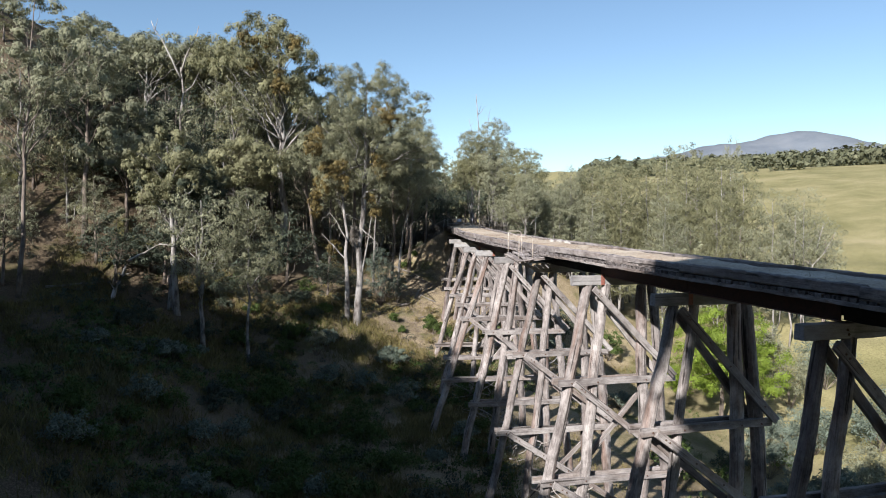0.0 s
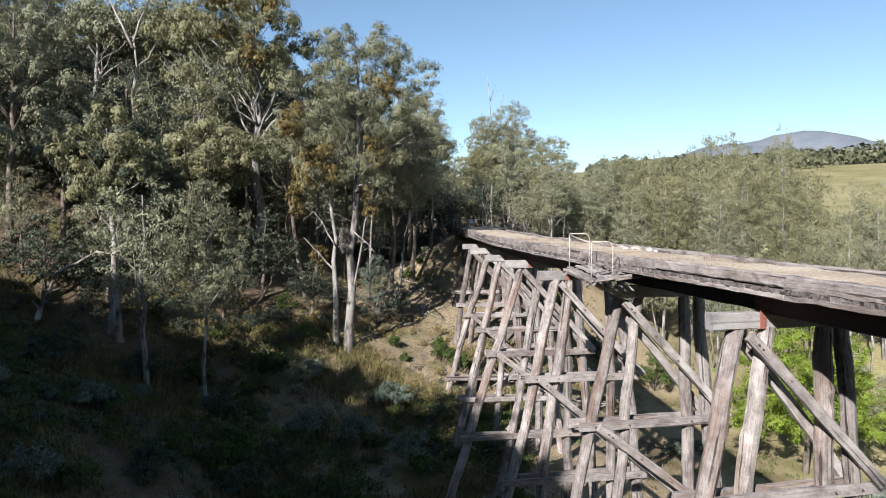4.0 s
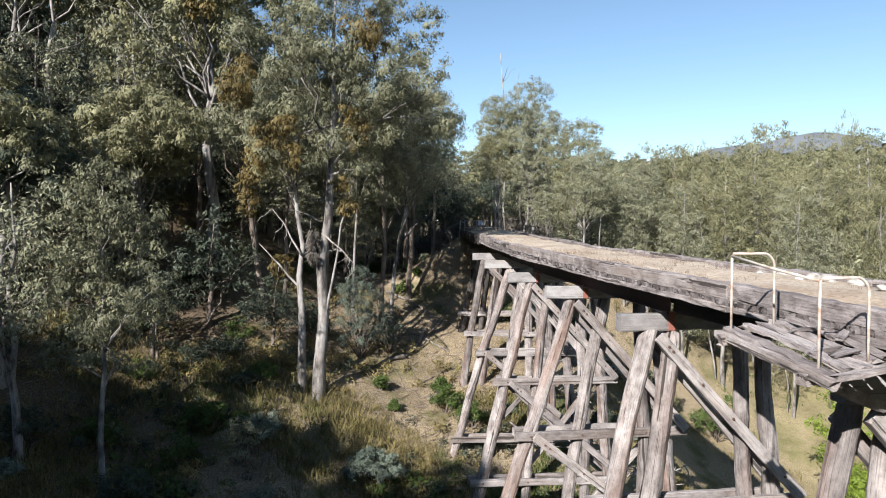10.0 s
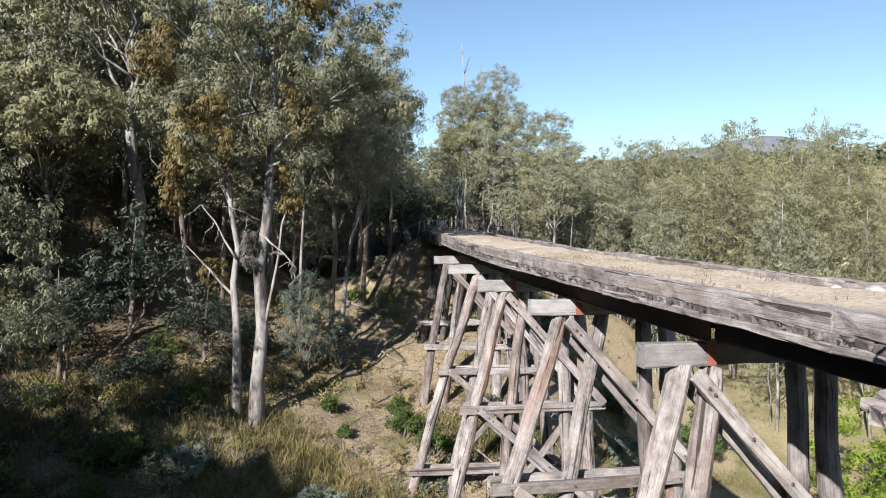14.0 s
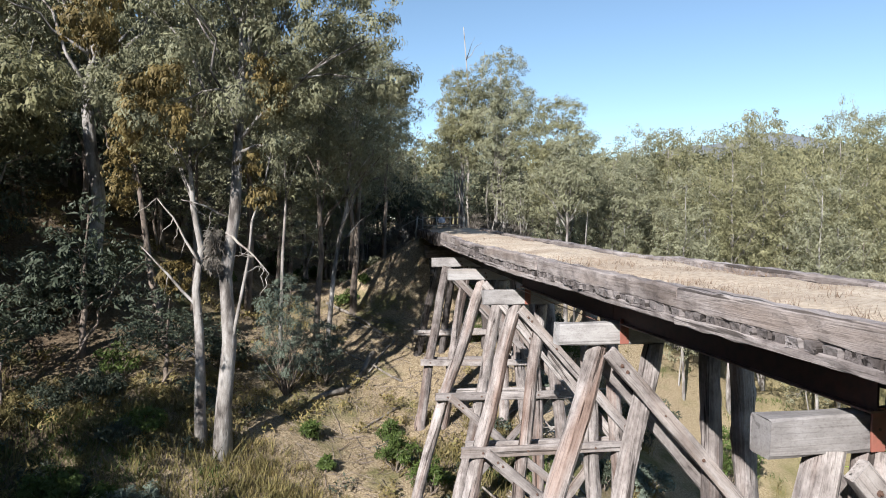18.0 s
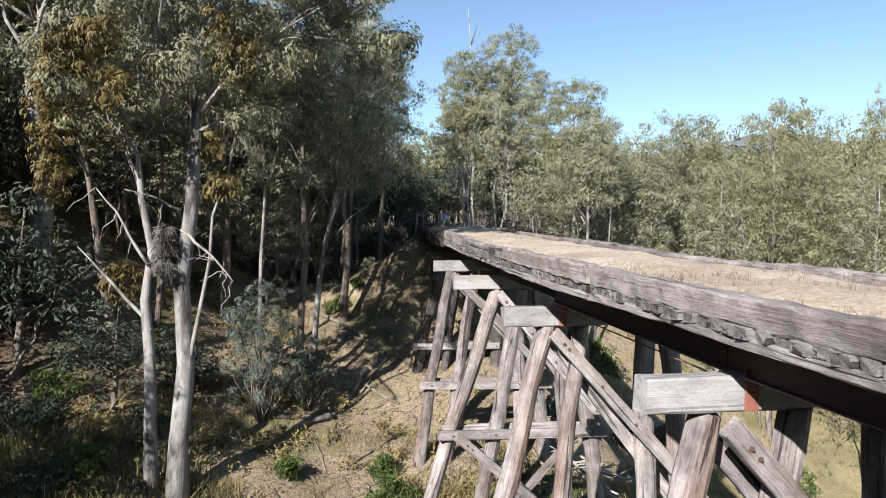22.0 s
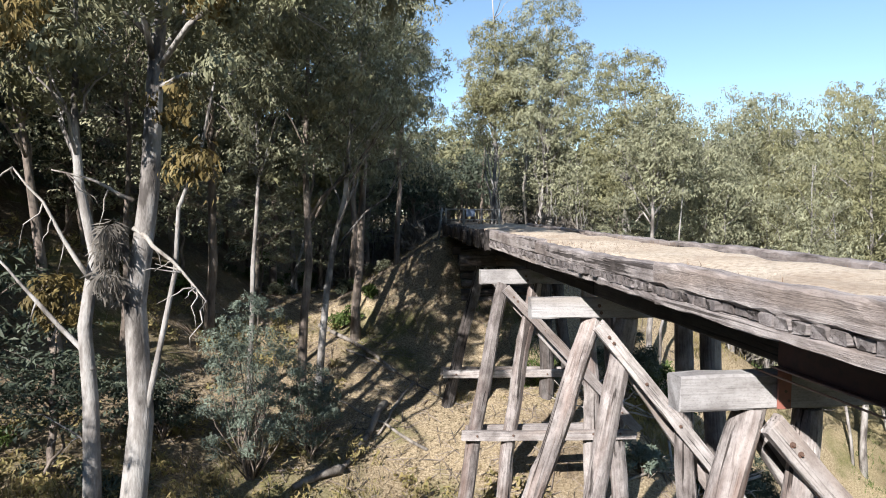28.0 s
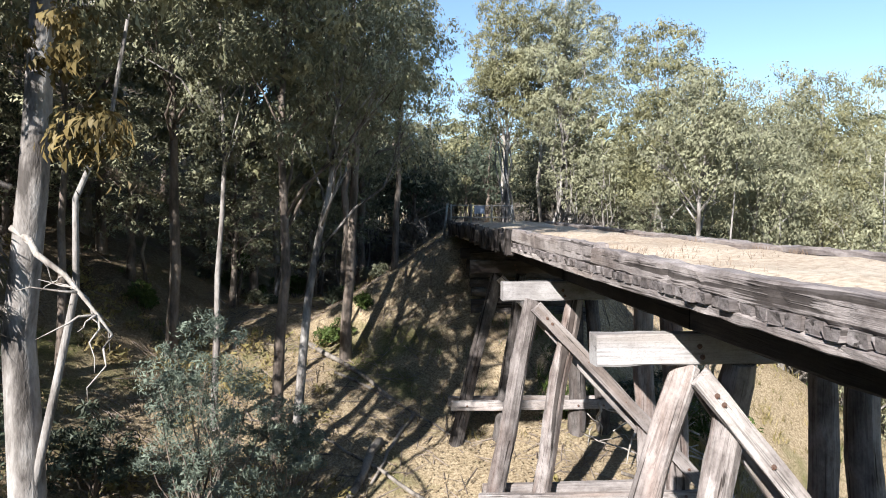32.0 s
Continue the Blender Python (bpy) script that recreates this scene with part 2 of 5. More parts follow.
def ground_mat():
    m, n, links, b = nodes_of("dry_forest_ground")
    tc = n.new("ShaderNodeTexCoord")
    v = tc.outputs["Object"]
    # leaf litter browns, lowered further to deepen the forest shade
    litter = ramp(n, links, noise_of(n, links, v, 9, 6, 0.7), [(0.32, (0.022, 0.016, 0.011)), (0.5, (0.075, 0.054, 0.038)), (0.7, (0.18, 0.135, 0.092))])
    straw = ramp(n, links, noise_of(n, links, v, 14, 6, 0.7), [(0.3, (0.085, 0.062, 0.036)), (0.5, (0.27, 0.212, 0.138)), (0.72, (0.45, 0.375, 0.262))])
    green = ramp(n, links, noise_of(n, links, v, 11, 5, 0.7), [(0.3, (0.045, 0.05, 0.018)), (0.7, (0.15, 0.15, 0.055))])
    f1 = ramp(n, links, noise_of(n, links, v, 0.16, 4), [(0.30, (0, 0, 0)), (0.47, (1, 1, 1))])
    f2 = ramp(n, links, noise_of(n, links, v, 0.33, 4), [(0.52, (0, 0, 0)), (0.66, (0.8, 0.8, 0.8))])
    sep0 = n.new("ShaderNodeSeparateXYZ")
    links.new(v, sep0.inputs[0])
    # straw fades out leftwards, leaving litter with forest shade in its colour
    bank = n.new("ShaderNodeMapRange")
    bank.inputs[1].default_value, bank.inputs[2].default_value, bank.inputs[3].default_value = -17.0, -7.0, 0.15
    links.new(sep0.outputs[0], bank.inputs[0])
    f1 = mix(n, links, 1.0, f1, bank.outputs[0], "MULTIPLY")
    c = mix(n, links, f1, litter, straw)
    c = mix(n, links, f2, c, green)
    sep = n.new("ShaderNodeSeparateXYZ")
    links.new(v, sep.inputs[0])
    far = n.new("ShaderNodeMapRange")
    far.inputs[1].default_value, far.inputs[2].default_value = 15.0, 32.0
    links.new(sep.outputs[0], far.inputs[0])
    pasture = ramp(n, links, noise_of(n, links, v, 0.06, 5, 0.65), [(0.35, (0.19, 0.175, 0.08)), (0.55, (0.28, 0.245, 0.125)), (0.7, (0.34, 0.29, 0.165))])
    blade = ramp(n, links, noise_of(n, links, v, 5.0, 7, 0.75), [(0.32, (0.45, 0.44, 0.40)), (0.5, (0.95, 0.95, 0.95)), (0.68, (1.2, 1.18, 1.12))])
    pasture = mix(n, links, 0.85, pasture, blade, "MULTIPLY")
    c = mix(n, links, far.outputs[0], c, pasture)
    links.new(c, b.inputs["Base Color"])
    b.inputs["Roughness"].default_value = 0.95
    b.inputs["Specular IOR Level"].default_value = 0.1
    bump(n, links, noise_of(n, links, v, 7, 6, 0.7), b, 0.8, 0.08)
    return m


M_GROUND = ground_mat()


def speckled(name, a, b_, c_, s1, s2, relief=0.02, low=(0.75, 0.73, 0.70)):
    m, n, links, b = nodes_of(name)
    tc = n.new("ShaderNodeTexCoord")
    v = tc.outputs["Object"]
    x = ramp(n, links, noise_of(n, links, v, s1, 6, 0.7), [(0.3, a), (0.5, b_), (0.7, c_)])
    y = ramp(n, links, noise_of(n, links, v, s2, 4), [(0.3, low), (0.7, (1.15, 1.13, 1.1))])
    links.new(mix(n, links, 1.0, x, y, "MULTIPLY"), b.inputs["Base Color"])
    b.inputs["Roughness"].default_value = 0.95
    bump(n, links, noise_of(n, links, v, s1 * 2, 5, 0.7), b, 0.8, relief)
    return m


M_FILL = speckled("deck_earth_fill", (0.26, 0.205, 0.155), (0.44, 0.375, 0.30), (0.56, 0.495, 0.41), 12, 0.5, 0.03, (0.76, 0.66, 0.58))
M_TRACK = speckled("track_ballast", (0.10, 0.085, 0.07), (0.19, 0.165, 0.14), (0.28, 0.25, 0.21), 14, 0.5)
M_ROCK = speckled("pale_rock", (0.28, 0.265, 0.25), (0.42, 0.40, 0.38), (0.52, 0.50, 0.48), 6, 2)
# blue-grey here stands in for haze over the wooded hill
M_HILL = speckled("hazed_far_hill", (0.105, 0.125, 0.155), (0.135, 0.155, 0.185), (0.165, 0.18, 0.205), 0.03, 0.006, 1.0)
M_FARWOOD = leaf_mat("far_woodland_leaves", [(0.08, 0.09, 0.055), (0.12, 0.125, 0.08), (0.16, 0.16, 0.11)], 0.1, 0.7)


# ---- the ground's shape and the line of the bridge ----
def smooth(a, b_, x):
    t = np.clip((x - a) / (b_ - a), 0, 1)
    return t * t * (3 - 2 * t)


def line_at(y):
    """Left end of a pier cap on the bridge's curve, and the unit normal to the right."""
    d = 64.3 - y
    if d > 75:
        x, s = 0.57 + 0.0338 * 75 + 0.00276 * 5625 + (d - 75) * 0.4478, 0.4478
    elif d > -14:
        x, s = 0.57 + 0.0338 * d + 0.00276 * d * d, 0.0338 + 0.00552 * d
    else:
        x, s = 0.57 + 0.0338 * -14 + 0.00276 * 196 - (d + 14) * 0.0435, -0.0435
    k = math.hypot(1, s)
    return Vector((x, y, 0)), Vector((1 / k, s / k, 0))


def cap_top(y):
    return 10.76 - 0.0227 * (64.3 - y)


def on_bridge(y, u, h=0.0):
    """u metres right of the centre line, h metres above the cap tops."""
    p, nrm = line_at(y)
    q = p + nrm * (u + 2.1)
    return Vector((q.x, q.y, cap_top(y) + h))


def ground_height(x, y):
    x, y = np.asarray(x, float), np.asarray(y, float)
    z = -1.9 + 10.0 * smooth(45, 82, y) * (1 - 0.6 * smooth(5, 14, x)) + 0.05 * np.clip(y - 82, 0, 120)
    left = np.clip(-x - 9, 0, 45)
    z = z + left * (0.22 + 0.45 * smooth(56, 76, y)) * (0.55 + 0.45 * smooth(20, 45, y))
    z = z - np.clip(0.28 * np.clip(x - 5, 0, 60), 0, 4.5) * (1 - smooth(60, 84, y))
    z = z + 5.0 * smooth(28, 60, x) * (1 - smooth(60, 84, y))
    z = z + 2.0 * np.exp(-((x + 9.5) / 5.0) ** 2 - ((y - 60.0) / 7.5) ** 2)
    z = z + 2.6 * smooth(11, 21, -x) * (1 - smooth(47, 63, y))
    rise = smooth(55, 330, np.hypot(np.clip(x, 0, 1e9), np.clip(y - 20, 0, 1e9) * 0.8)) * smooth(10, 90, x)
    z = z * (1 - 0.6 * rise) + 36 * rise
    z = z + 22 * smooth(320, 700, np.hypot(x, y)) * smooth(10, 90, x)
    z = z + 4.0 * (1 - smooth(-30, 12, y))
    wob = 0.35 * np.sin(x * 0.31 + 1.3 * np.sin(y * 0.17)) * np.cos(y * 0.27 + 0.7) + 0.16 * np.sin(x * 0.83 + y * 0.6) * np.sin(y * 0.91 - x * 0.3)
    z = z + wob * (1 + 0.5 * rise)
    cx = 2.65 + 0.0435 * np.clip(y - 78, 0, 400)
    crest = 11.45 + 0.02 * np.clip(y - 78, 0, 60)
    side = np.clip(np.abs(x - cx) - 2.4, 0, 1e9)
    bank = crest - side * 0.62 - np.clip(77.0 - y, 0, 1e9) * 1.1 - np.clip(y - 180, 0, 1e9) * 0.2
    bank = np.where(side < 25, bank, -1e3)
    near = 9.0 - np.clip(y + 12, 0, 1e9) * 0.9 - np.clip(np.abs(x - 20) - 3, 0, 1e9) * 0.5
    z = np.maximum(np.maximum(z, bank), near)
    return z


def ground_at(x, y):
    return float(ground_height(x, y))


# ---- builders ----
def mesh_from(name, verts, faces, material, smooth_faces=False):
    me = bpy.data.meshes.new(name)
    me.from_pydata([tuple(v) for v in verts], [], faces)
    me.materials.append(material)
    if smooth_faces:
        me.polygons.foreach_set("use_smooth", [True] * len(me.polygons))
    me.update()
    return me


def part(name, me, parent, m=None, label=""):
    ob = new(name, me)
    ob.parent = parent
    if m is not None:
        ob.matrix_basis = m
    return tagged(ob, label)


def thing(name, m, label, category, group="", kind=""):
    ob = new(name)
    ob.empty_display_size = 0.2
    ob.matrix_basis = m
    return tagged(ob, label, category, group, kind)


def span(a, b_, up=(0, 0, 1), roll=0.0):
    """Pose with local z running from a to b."""
    a, b_ = Vector(a), Vector(b_)
    z = (b_ - a).normalized()
    x = Vector(up).cross(z)
    x = x.normalized() if x.length > 1e-4 else Vector((1, 0, 0))
    y = z.cross(x)
    return Matrix(((x.x, y.x, z.x, a.x), (x.y, y.y, z.y, a.y), (x.z, y.z, z.z, a.z), (0, 0, 0, 1))) @ pose(0, 0, 0, 0, 0, roll)


def lathe_rings(rings, sides):
    """Faces joining closed rings of equal size, capped at both ends."""
    f = []
    for r in range(rings - 1):
        for s in range(sides):
            f.append((r * sides + s, r * sides + (s + 1) % sides, (r + 1) * sides + (s + 1) % sides, (r + 1) * sides + s))
    f.append(tuple(range(sides))[::-1])
    f.append(tuple((rings - 1) * sides + s for s in range(sides)))
    return f


def beam_mesh(length, wide, high, material, rng, rough=0.012, chamfer=0.02, step=0.35, bow=0.02, ragged=0.0):
    """A sawn or hewn timber along z: chamfered section, uneven faces, a slight bow."""
    hw, hh, c = wide / 2, high / 2, chamfer
    sec = [(-hw + c, -hh), (hw - c, -hh), (hw, -hh + c), (hw, hh - c), (hw - c, hh), (-hw + c, hh), (-hw, hh - c), (-hw, -hh + c)]
    k = max(2, int(length / step) + 1)
    bx, by, v = rng.uniform(-bow, bow), rng.uniform(-bow, bow), []
    for i in range(k):
        t = i / (k - 1)
        wave = math.sin(math.pi * t)
        for x, y in sec:
            end = ragged * rng.uniform(-1, 1) if i in (0, k - 1) else 0
            v.append((x + bx * wave + rng.uniform(-rough, rough), y + by * wave + rng.uniform(-rough, rough), t * length + end))
    return mesh_from("timber", v, lathe_rings(k, 8), material)


def pile_mesh(length, r_top, r_low, material, rng, sides=14):
    """A round log along z (z=0 at the top, running down to -length): knots, swellings, a slanting top."""
    k = max(6, int(length / 0.25))
    knots = [(rng.uniform(0.3, length), rng.uniform(0, 6.28), rng.uniform(0.08, 0.2)) for _ in range(int(length))]
    ph = [rng.uniform(0, 6.28) for _ in range(6)]
    v = []
    for i in range(k):
        t = i / (k - 1)
        z = -t * length
        r0 = r_top + (r_low - r_top) * t
        ox = 0.045 * math.sin(z * 0.8 + ph[0]) + 0.018 * math.sin(z * 2.3 + ph[1])
        oy = 0.045 * math.sin(z * 0.7 + ph[2]) + 0.018 * math.sin(z * 2.1 + ph[3])
        for s in range(sides):
            a = 2 * math.pi * s / sides
            r = r0 * (1 + 0.07 * math.sin(2 * a + ph[4] + z * 0.3) + 0.05 * math.sin(3 * a + ph[5]) + rng.uniform(-0.035, 0.035))
            if s % 5 == 0:
                r *= 0.93
            for kz, ka, kr in knots:
                d2 = ((z + kz) / 0.16) ** 2 + ((math.cos(a - ka) - 1) * 5) ** 2
                if d2 < 4:
                    r += r0 * kr * math.exp(-d2)
            zz = z + (0.05 * math.cos(a + ph[0]) if i == 0 else 0)
            if i == 0:
                r *= 0.93
            v.append((ox + r * math.cos(a), oy + r * math.sin(a), zz))
    return mesh_from("pile", v, lathe_rings(k, sides)[:-2] + [tuple(range(sides))], material, False)


def tube_data(points, radii, sides=7):
    """Vertices and faces of a tube along points."""
    pts = [Vector(p) for p in points]
    v, f = [], []
    for i, p in enumerate(pts):
        d = (pts[min(i + 1, len(pts) - 1)] - pts[max(i - 1, 0)]).normalized()
        ref = Vector((0, 0, 1)) if abs(d.z) < 0.9 else Vector((1, 0, 0))
        x = d.cross(ref).normalized()
        y = d.cross(x)
        for s in range(sides):
            a = 2 * math.pi * s / sides
            v.append(p + (x * math.cos(a) + y * math.sin(a)) * radii[i])
    for r in range(len(pts) - 1):
        for s in range(sides):
            f.append((r * sides + s, (r + 1) * sides + s, (r + 1) * sides + (s + 1) % sides, r * sides + (s + 1) % sides))
    f.append(tuple((len(pts) - 1) * sides + s for s in range(sides))[::-1])
    f.append(tuple(range(sides)))
    return v, f


def tubes_mesh(name, tubes, material):
    V, F = [], []
    for pts, rad, sides in tubes:
        v, f = tube_data(pts, rad, sides)
        o = len(V)
        V += v
        F += [tuple(i + o for i in q) for q in f]
    return mesh_from(name, V, F, material, True)


def bent(a, b_, k, rng, wob, sag=0.0):
    """k+1 points from a to b with a wandering course."""
    a, b_ = Vector(a), Vector(b_)
    L = (b_ - a).length
    out = []
    for i in range(k + 1):
        t = i / k
        w = math.sin(math.pi * t) * wob * L
        out.append(a.lerp(b_, t) + Vector((rng.uniform(-w, w), rng.uniform(-w, w), rng.uniform(-w, w) * 0.5 + sag * L * math.sin(math.pi * t))))
    return out


def leaves_mesh(name, clumps, count, size, material, seed, hang=0.6, slim=0.3, tufts=9, loose=0.08):
    """Separate lance-shaped leaves in small tufts over the outside of the clumps (x, y, z, rx, rz): they face outwards and hang."""
    g = np.random.default_rng(seed)
    c = np.array(clumps, float)
    tc = np.repeat(c, tufts, axis=0)
    k = len(tc)
    td = g.normal(size=(k, 3)) + np.array([0, 0, 0.3])
    td /= np.linalg.norm(td, axis=1)[:, None]
    tp = tc[:, :3] + td * g.uniform(0.55, 1.0, k)[:, None] * tc[:, [3, 3, 4]]
    tr = tc[:, 3] * g.uniform(0.26, 0.5, k)
    idx = g.choice(k, count, p=tr ** 2 / (tr ** 2).sum())
    d = g.normal(size=(count, 3))
    d /= np.linalg.norm(d, axis=1)[:, None]
    rad = g.random(count) ** 0.45
    pos = tp[idx] + d * (rad * tr[idx])[:, None] * np.array([1, 1, 0.8])
    stray = g.random(count) < loose
    pos[stray] = (tc[idx, :3] + d * (rad * 1.15)[:, None] * tc[idx][:, [3, 3, 4]])[stray]
    out = td[idx] * 0.7 + d * 0.7 + g.normal(size=(count, 3)) * 0.20
    out /= np.linalg.norm(out, axis=1)[:, None] + 1e-9
    ax = g.normal(size=(count, 3))
    ax /= np.linalg.norm(ax, axis=1)[:, None]
    ax = ax * (1 - abs(hang)) + np.array([0, 0, -hang])
    ax -= out * (ax * out).sum(1)[:, None]
    ax /= np.linalg.norm(ax, axis=1)[:, None] + 1e-9
    s = np.cross(ax, out)
    L = size * g.uniform(0.6, 1.4, count)[:, None]
    lift = out * L * 0.10
    q = np.stack([pos - s * L * slim * 0.4, pos + ax * L * 0.45 + s * L * slim * 0.7 + lift, pos + ax * L], 1)
    me = bpy.data.meshes.new(name)
    me.vertices.add(count * 3)
    me.vertices.foreach_set("co", q.reshape(-1))
    me.loops.add(count * 3)
    me.loops.foreach_set("vertex_index", np.arange(count * 3))
    me.polygons.add(count)
    me.polygons.foreach_set("loop_start", np.arange(count) * 3)
    me.materials.append(material)
    me.update(calc_edges=True)
    return me


def crown_clumps(centre, rx, rz, count, rng, size, cover=1.15, lobe=0.52, under=-0.45):
    """Clumps over the tops and sides of several rounded lobes that together fill an uneven dome, with hollows between them."""
    out, lobes = [], []
    cx, cy, cz = centre
    wide = min(max(lobe * rx, 1.15 * size), rx)
    n = max(3, min(17, int(1.75 * rx * rz / wide ** 2) + 2))
    for i in range(n):
        best, far = None, -1.0
        for _ in range(8):
            a, e = rng.uniform(0, 6.283), math.asin(rng.uniform(-0.85, 1.0))
            q = rng.uniform(0.75, 1.0)
            p = (cx + (rx - wide * 0.8) * q * math.cos(e) * math.cos(a), cy + (rx - wide * 0.8) * q * math.cos(e) * math.sin(a), cz + max(0.2 * rz, rz - wide * 0.75) * q * math.sin(e))
            gap = min((math.dist(p, o[:3]) for o in lobes), default=9.0)
            if i == 0:
                p, gap = (cx, cy, cz + max(0.2 * rz, rz - wide * 0.75)), 99.0
            if gap > far:
                best, far = p, gap
        lobes.append((*best, wide * rng.uniform(0.8, 1.15)))
    count = max(9, min(count, int(cover * sum(2.3 * o[3] ** 2 for o in lobes) / size ** 2)))
    for i in range(count):
        lx, ly, lz, lr = lobes[i % n]
        best, far = None, -1.0
        for _ in range(4):
            a, e = rng.uniform(0, 6.283), math.asin(rng.uniform(under, 1.0))
            q = lr * rng.uniform(0.72, 1.0)
            p = (lx + q * math.cos(e) * math.cos(a), ly + q * math.cos(e) * math.sin(a), lz + 0.85 * q * math.sin(e))
            gap = min((math.dist(p, o[:3]) for o in out), default=9.0)
            if gap > far:
                best, far = p, gap
        k = size * rng.uniform(0.6, 1.15)
        out.append((*best, k, k * rng.uniform(0.6, 0.9)))
    return out


def make_tree(at, label, height, crown_low, rx, leaves, seed, leaf=M_GUM, bark=M_BARK, trunk_r=0.2, lean=(0, 0), shift=(0, 0), size=0.2,
              clumps=46, clump_size=0.95, extra=(), twigs=2, name="gum_tree", hang=0.58, fork=0.35, rise=0.9, limbs=16, bare=(), stems=0, category="tree", group="gum trees", slim=0.3, cover=1.15, lobe=0.52, under=-0.45):
    """A tree: tapering trunk with limbs and twigs in one mesh, a crown of hanging leaves in another, other clusters as parts of their own."""
    rng = random.Random(seed)
    root = thing(name, pose(*at), label, category, group)
    cz = (height + crown_low) / 2
    top = Vector((lean[0], lean[1], height * 0.94))
    trunk = bent((0, 0, -0.5), top, 9, rng, 0.012)
    tubes = [(trunk, [trunk_r * (1.25 if i == 0 else 1.0 - 0.86 * (i / 9) ** 1.1) for i in range(10)], 8)]
    cl = crown_clumps((lean[0] * 0.8 + shift[0], lean[1] * 0.8 + shift[1], cz), rx, (height - crown_low) / 2, clumps, rng, clump_size, cover, lobe, under)
    for i, c in enumerate(cl[:limbs]):
        t = (c[2] - rise * math.hypot(c[0], c[1])) / height
        t = min(0.92, t) if t > fork else fork + (0.85 - fork) * rng.random() * min(1.0, c[2] / height)
        p0 = trunk[int(t * 9)].lerp(trunk[min(9, int(t * 9) + 1)], t * 9 - int(t * 9))
        r0 = trunk_r * (1 - t) * 0.40 + 0.015
        limb = bent(p0, c[:3], 5, rng, 0.06, 0.05)
        tubes.append((limb, [r0 * (1 - 0.75 * j / 5) for j in range(6)], 5))
        for _ in range(twigs):
            e = Vector(c[:3]) + Vector((rng.uniform(-1, 1), rng.uniform(-1, 1), rng.uniform(-0.6, 0.8))) * c[3] * 1.1
            s0 = limb[rng.choice((3, 4))]
            tubes.append((bent(s0, e, 3, rng, 0.08), [r0 * 0.3, r0 * 0.22, r0 * 0.14, 0.006], 3))
    for c in cl[limbs:limbs + stems]:
        foot = Vector((rng.uniform(-0.5, 0.5), rng.uniform(-0.5, 0.5), -0.4))
        tubes.append((bent(foot, (c[0] * 0.8, c[1] * 0.8, min(max(c[2], cz), height * 0.72)), 7, rng, 0.025), [trunk_r * 0.5 * (1 - 0.11 * j) for j in range(8)], 6))
    part("trunk", tubes_mesh("trunk", tubes, bark), root)
    for a, b_, r0, tw in bare:
        pts = bent(a, b_, 6, rng, 0.05, 0.04)
        bt = [(pts, [r0 * (1 - 0.12 * j) for j in range(7)], 7)]
        for _ in range(tw):
            j = rng.randint(2, 6)
            e = pts[j] + Vector((rng.uniform(-0.8, 0.8), rng.uniform(-0.5, 0.5), rng.uniform(-1.2, 0.3))) * 0.9
            bt.append((bent(pts[j], e, 4, rng, 0.12, 0.05), [r0 * 0.4, r0 * 0.3, r0 * 0.22, r0 * 0.15, 0.004], 4))
        part("bare_branch", tubes_mesh("bare_branch", bt, M_DEAD if tw > 3 else bark), root, None, "pale leafless branch")
    part("crown", leaves_mesh("crown", cl, leaves, size, leaf, seed, hang, slim), root)
    for k, (nm, mat, cc, cnt, lab) in enumerate(extra):
        part(nm, leaves_mesh(nm, cc, cnt, size * (1.8 if mat is M_DEADTWIG else 1), mat, seed + 50 + k, 0.85, 0.05 if mat is M_DEADTWIG else slim), root, None, lab)
    return root


def make_shrub(at, label, r, h, leaves, seed, leaf, size=0.12, name="shrub", hang=0.1, clumps=26, stems=12, slim=0.3, ball=0.24):
    rng = random.Random(seed)
    root = thing(name, pose(*at), label, "shrub", "shrubs")
    cl = crown_clumps((0, 0, h * 0.5), r * 0.85, h * 0.46, clumps, rng, r * ball)
    part("woody_base", tubes_mesh("woody_base", [(bent((rng.uniform(-0.1, 0.1), rng.uniform(-0.1, 0.1), -0.15), c[:3], 4, rng, 0.07), [0.035, 0.028, 0.02, 0.014, 0.006], 5) for c in cl[:stems]], M_BARK_DARK), root)
    part("foliage", leaves_mesh("foliage", cl, leaves, size, leaf, seed, hang, slim), root)
    return root


# ---- ground ----
def stretched(lo, hi, fine_lo, fine_hi, step, grow=1.12):
    v = list(np.arange(fine_lo, fine_hi + 0.01, step))
    s = step
    while v[-1] < hi:
        s *= grow
        v.append(min(hi, v[-1] + s))
    s = step
    while v[0] > lo:
        s *= grow
        v.insert(0, max(lo, v[0] - s))
    return np.array(v)


GX, GY = stretched(-2500, 3500, -45, 45, 0.6), stretched(-900, 4500, 5, 105, 0.6)
gx, gy = np.meshgrid(GX, GY)
gz = ground_height(gx, gy)
gz = gz + np.where(np.abs(gx) < 60, 0.05 * np.sin(gx * 3.1 + gy * 1.7) * np.sin(gy * 2.7 - gx), 0)
nx, ny = len(GX), len(GY)
ii = (np.arange(ny - 1)[:, None] * nx + np.arange(nx - 1)[None, :]).ravel()
gme = bpy.data.meshes.new("ground")
gme.vertices.add(nx * ny)
gme.vertices.foreach_set("co", np.stack([gx, gy, gz], -1).ravel())
quads = np.stack([ii, ii + 1, ii + nx + 1, ii + nx], 1)
gme.loops.add(quads.size)
gme.loops.foreach_set("vertex_index", quads.ravel())
gme.polygons.add(len(quads))
gme.polygons.foreach_set("loop_start", np.arange(len(quads)) * 4)
gme.polygons.foreach_set("use_smooth", np.ones(len(quads), bool))
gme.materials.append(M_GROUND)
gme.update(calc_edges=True)
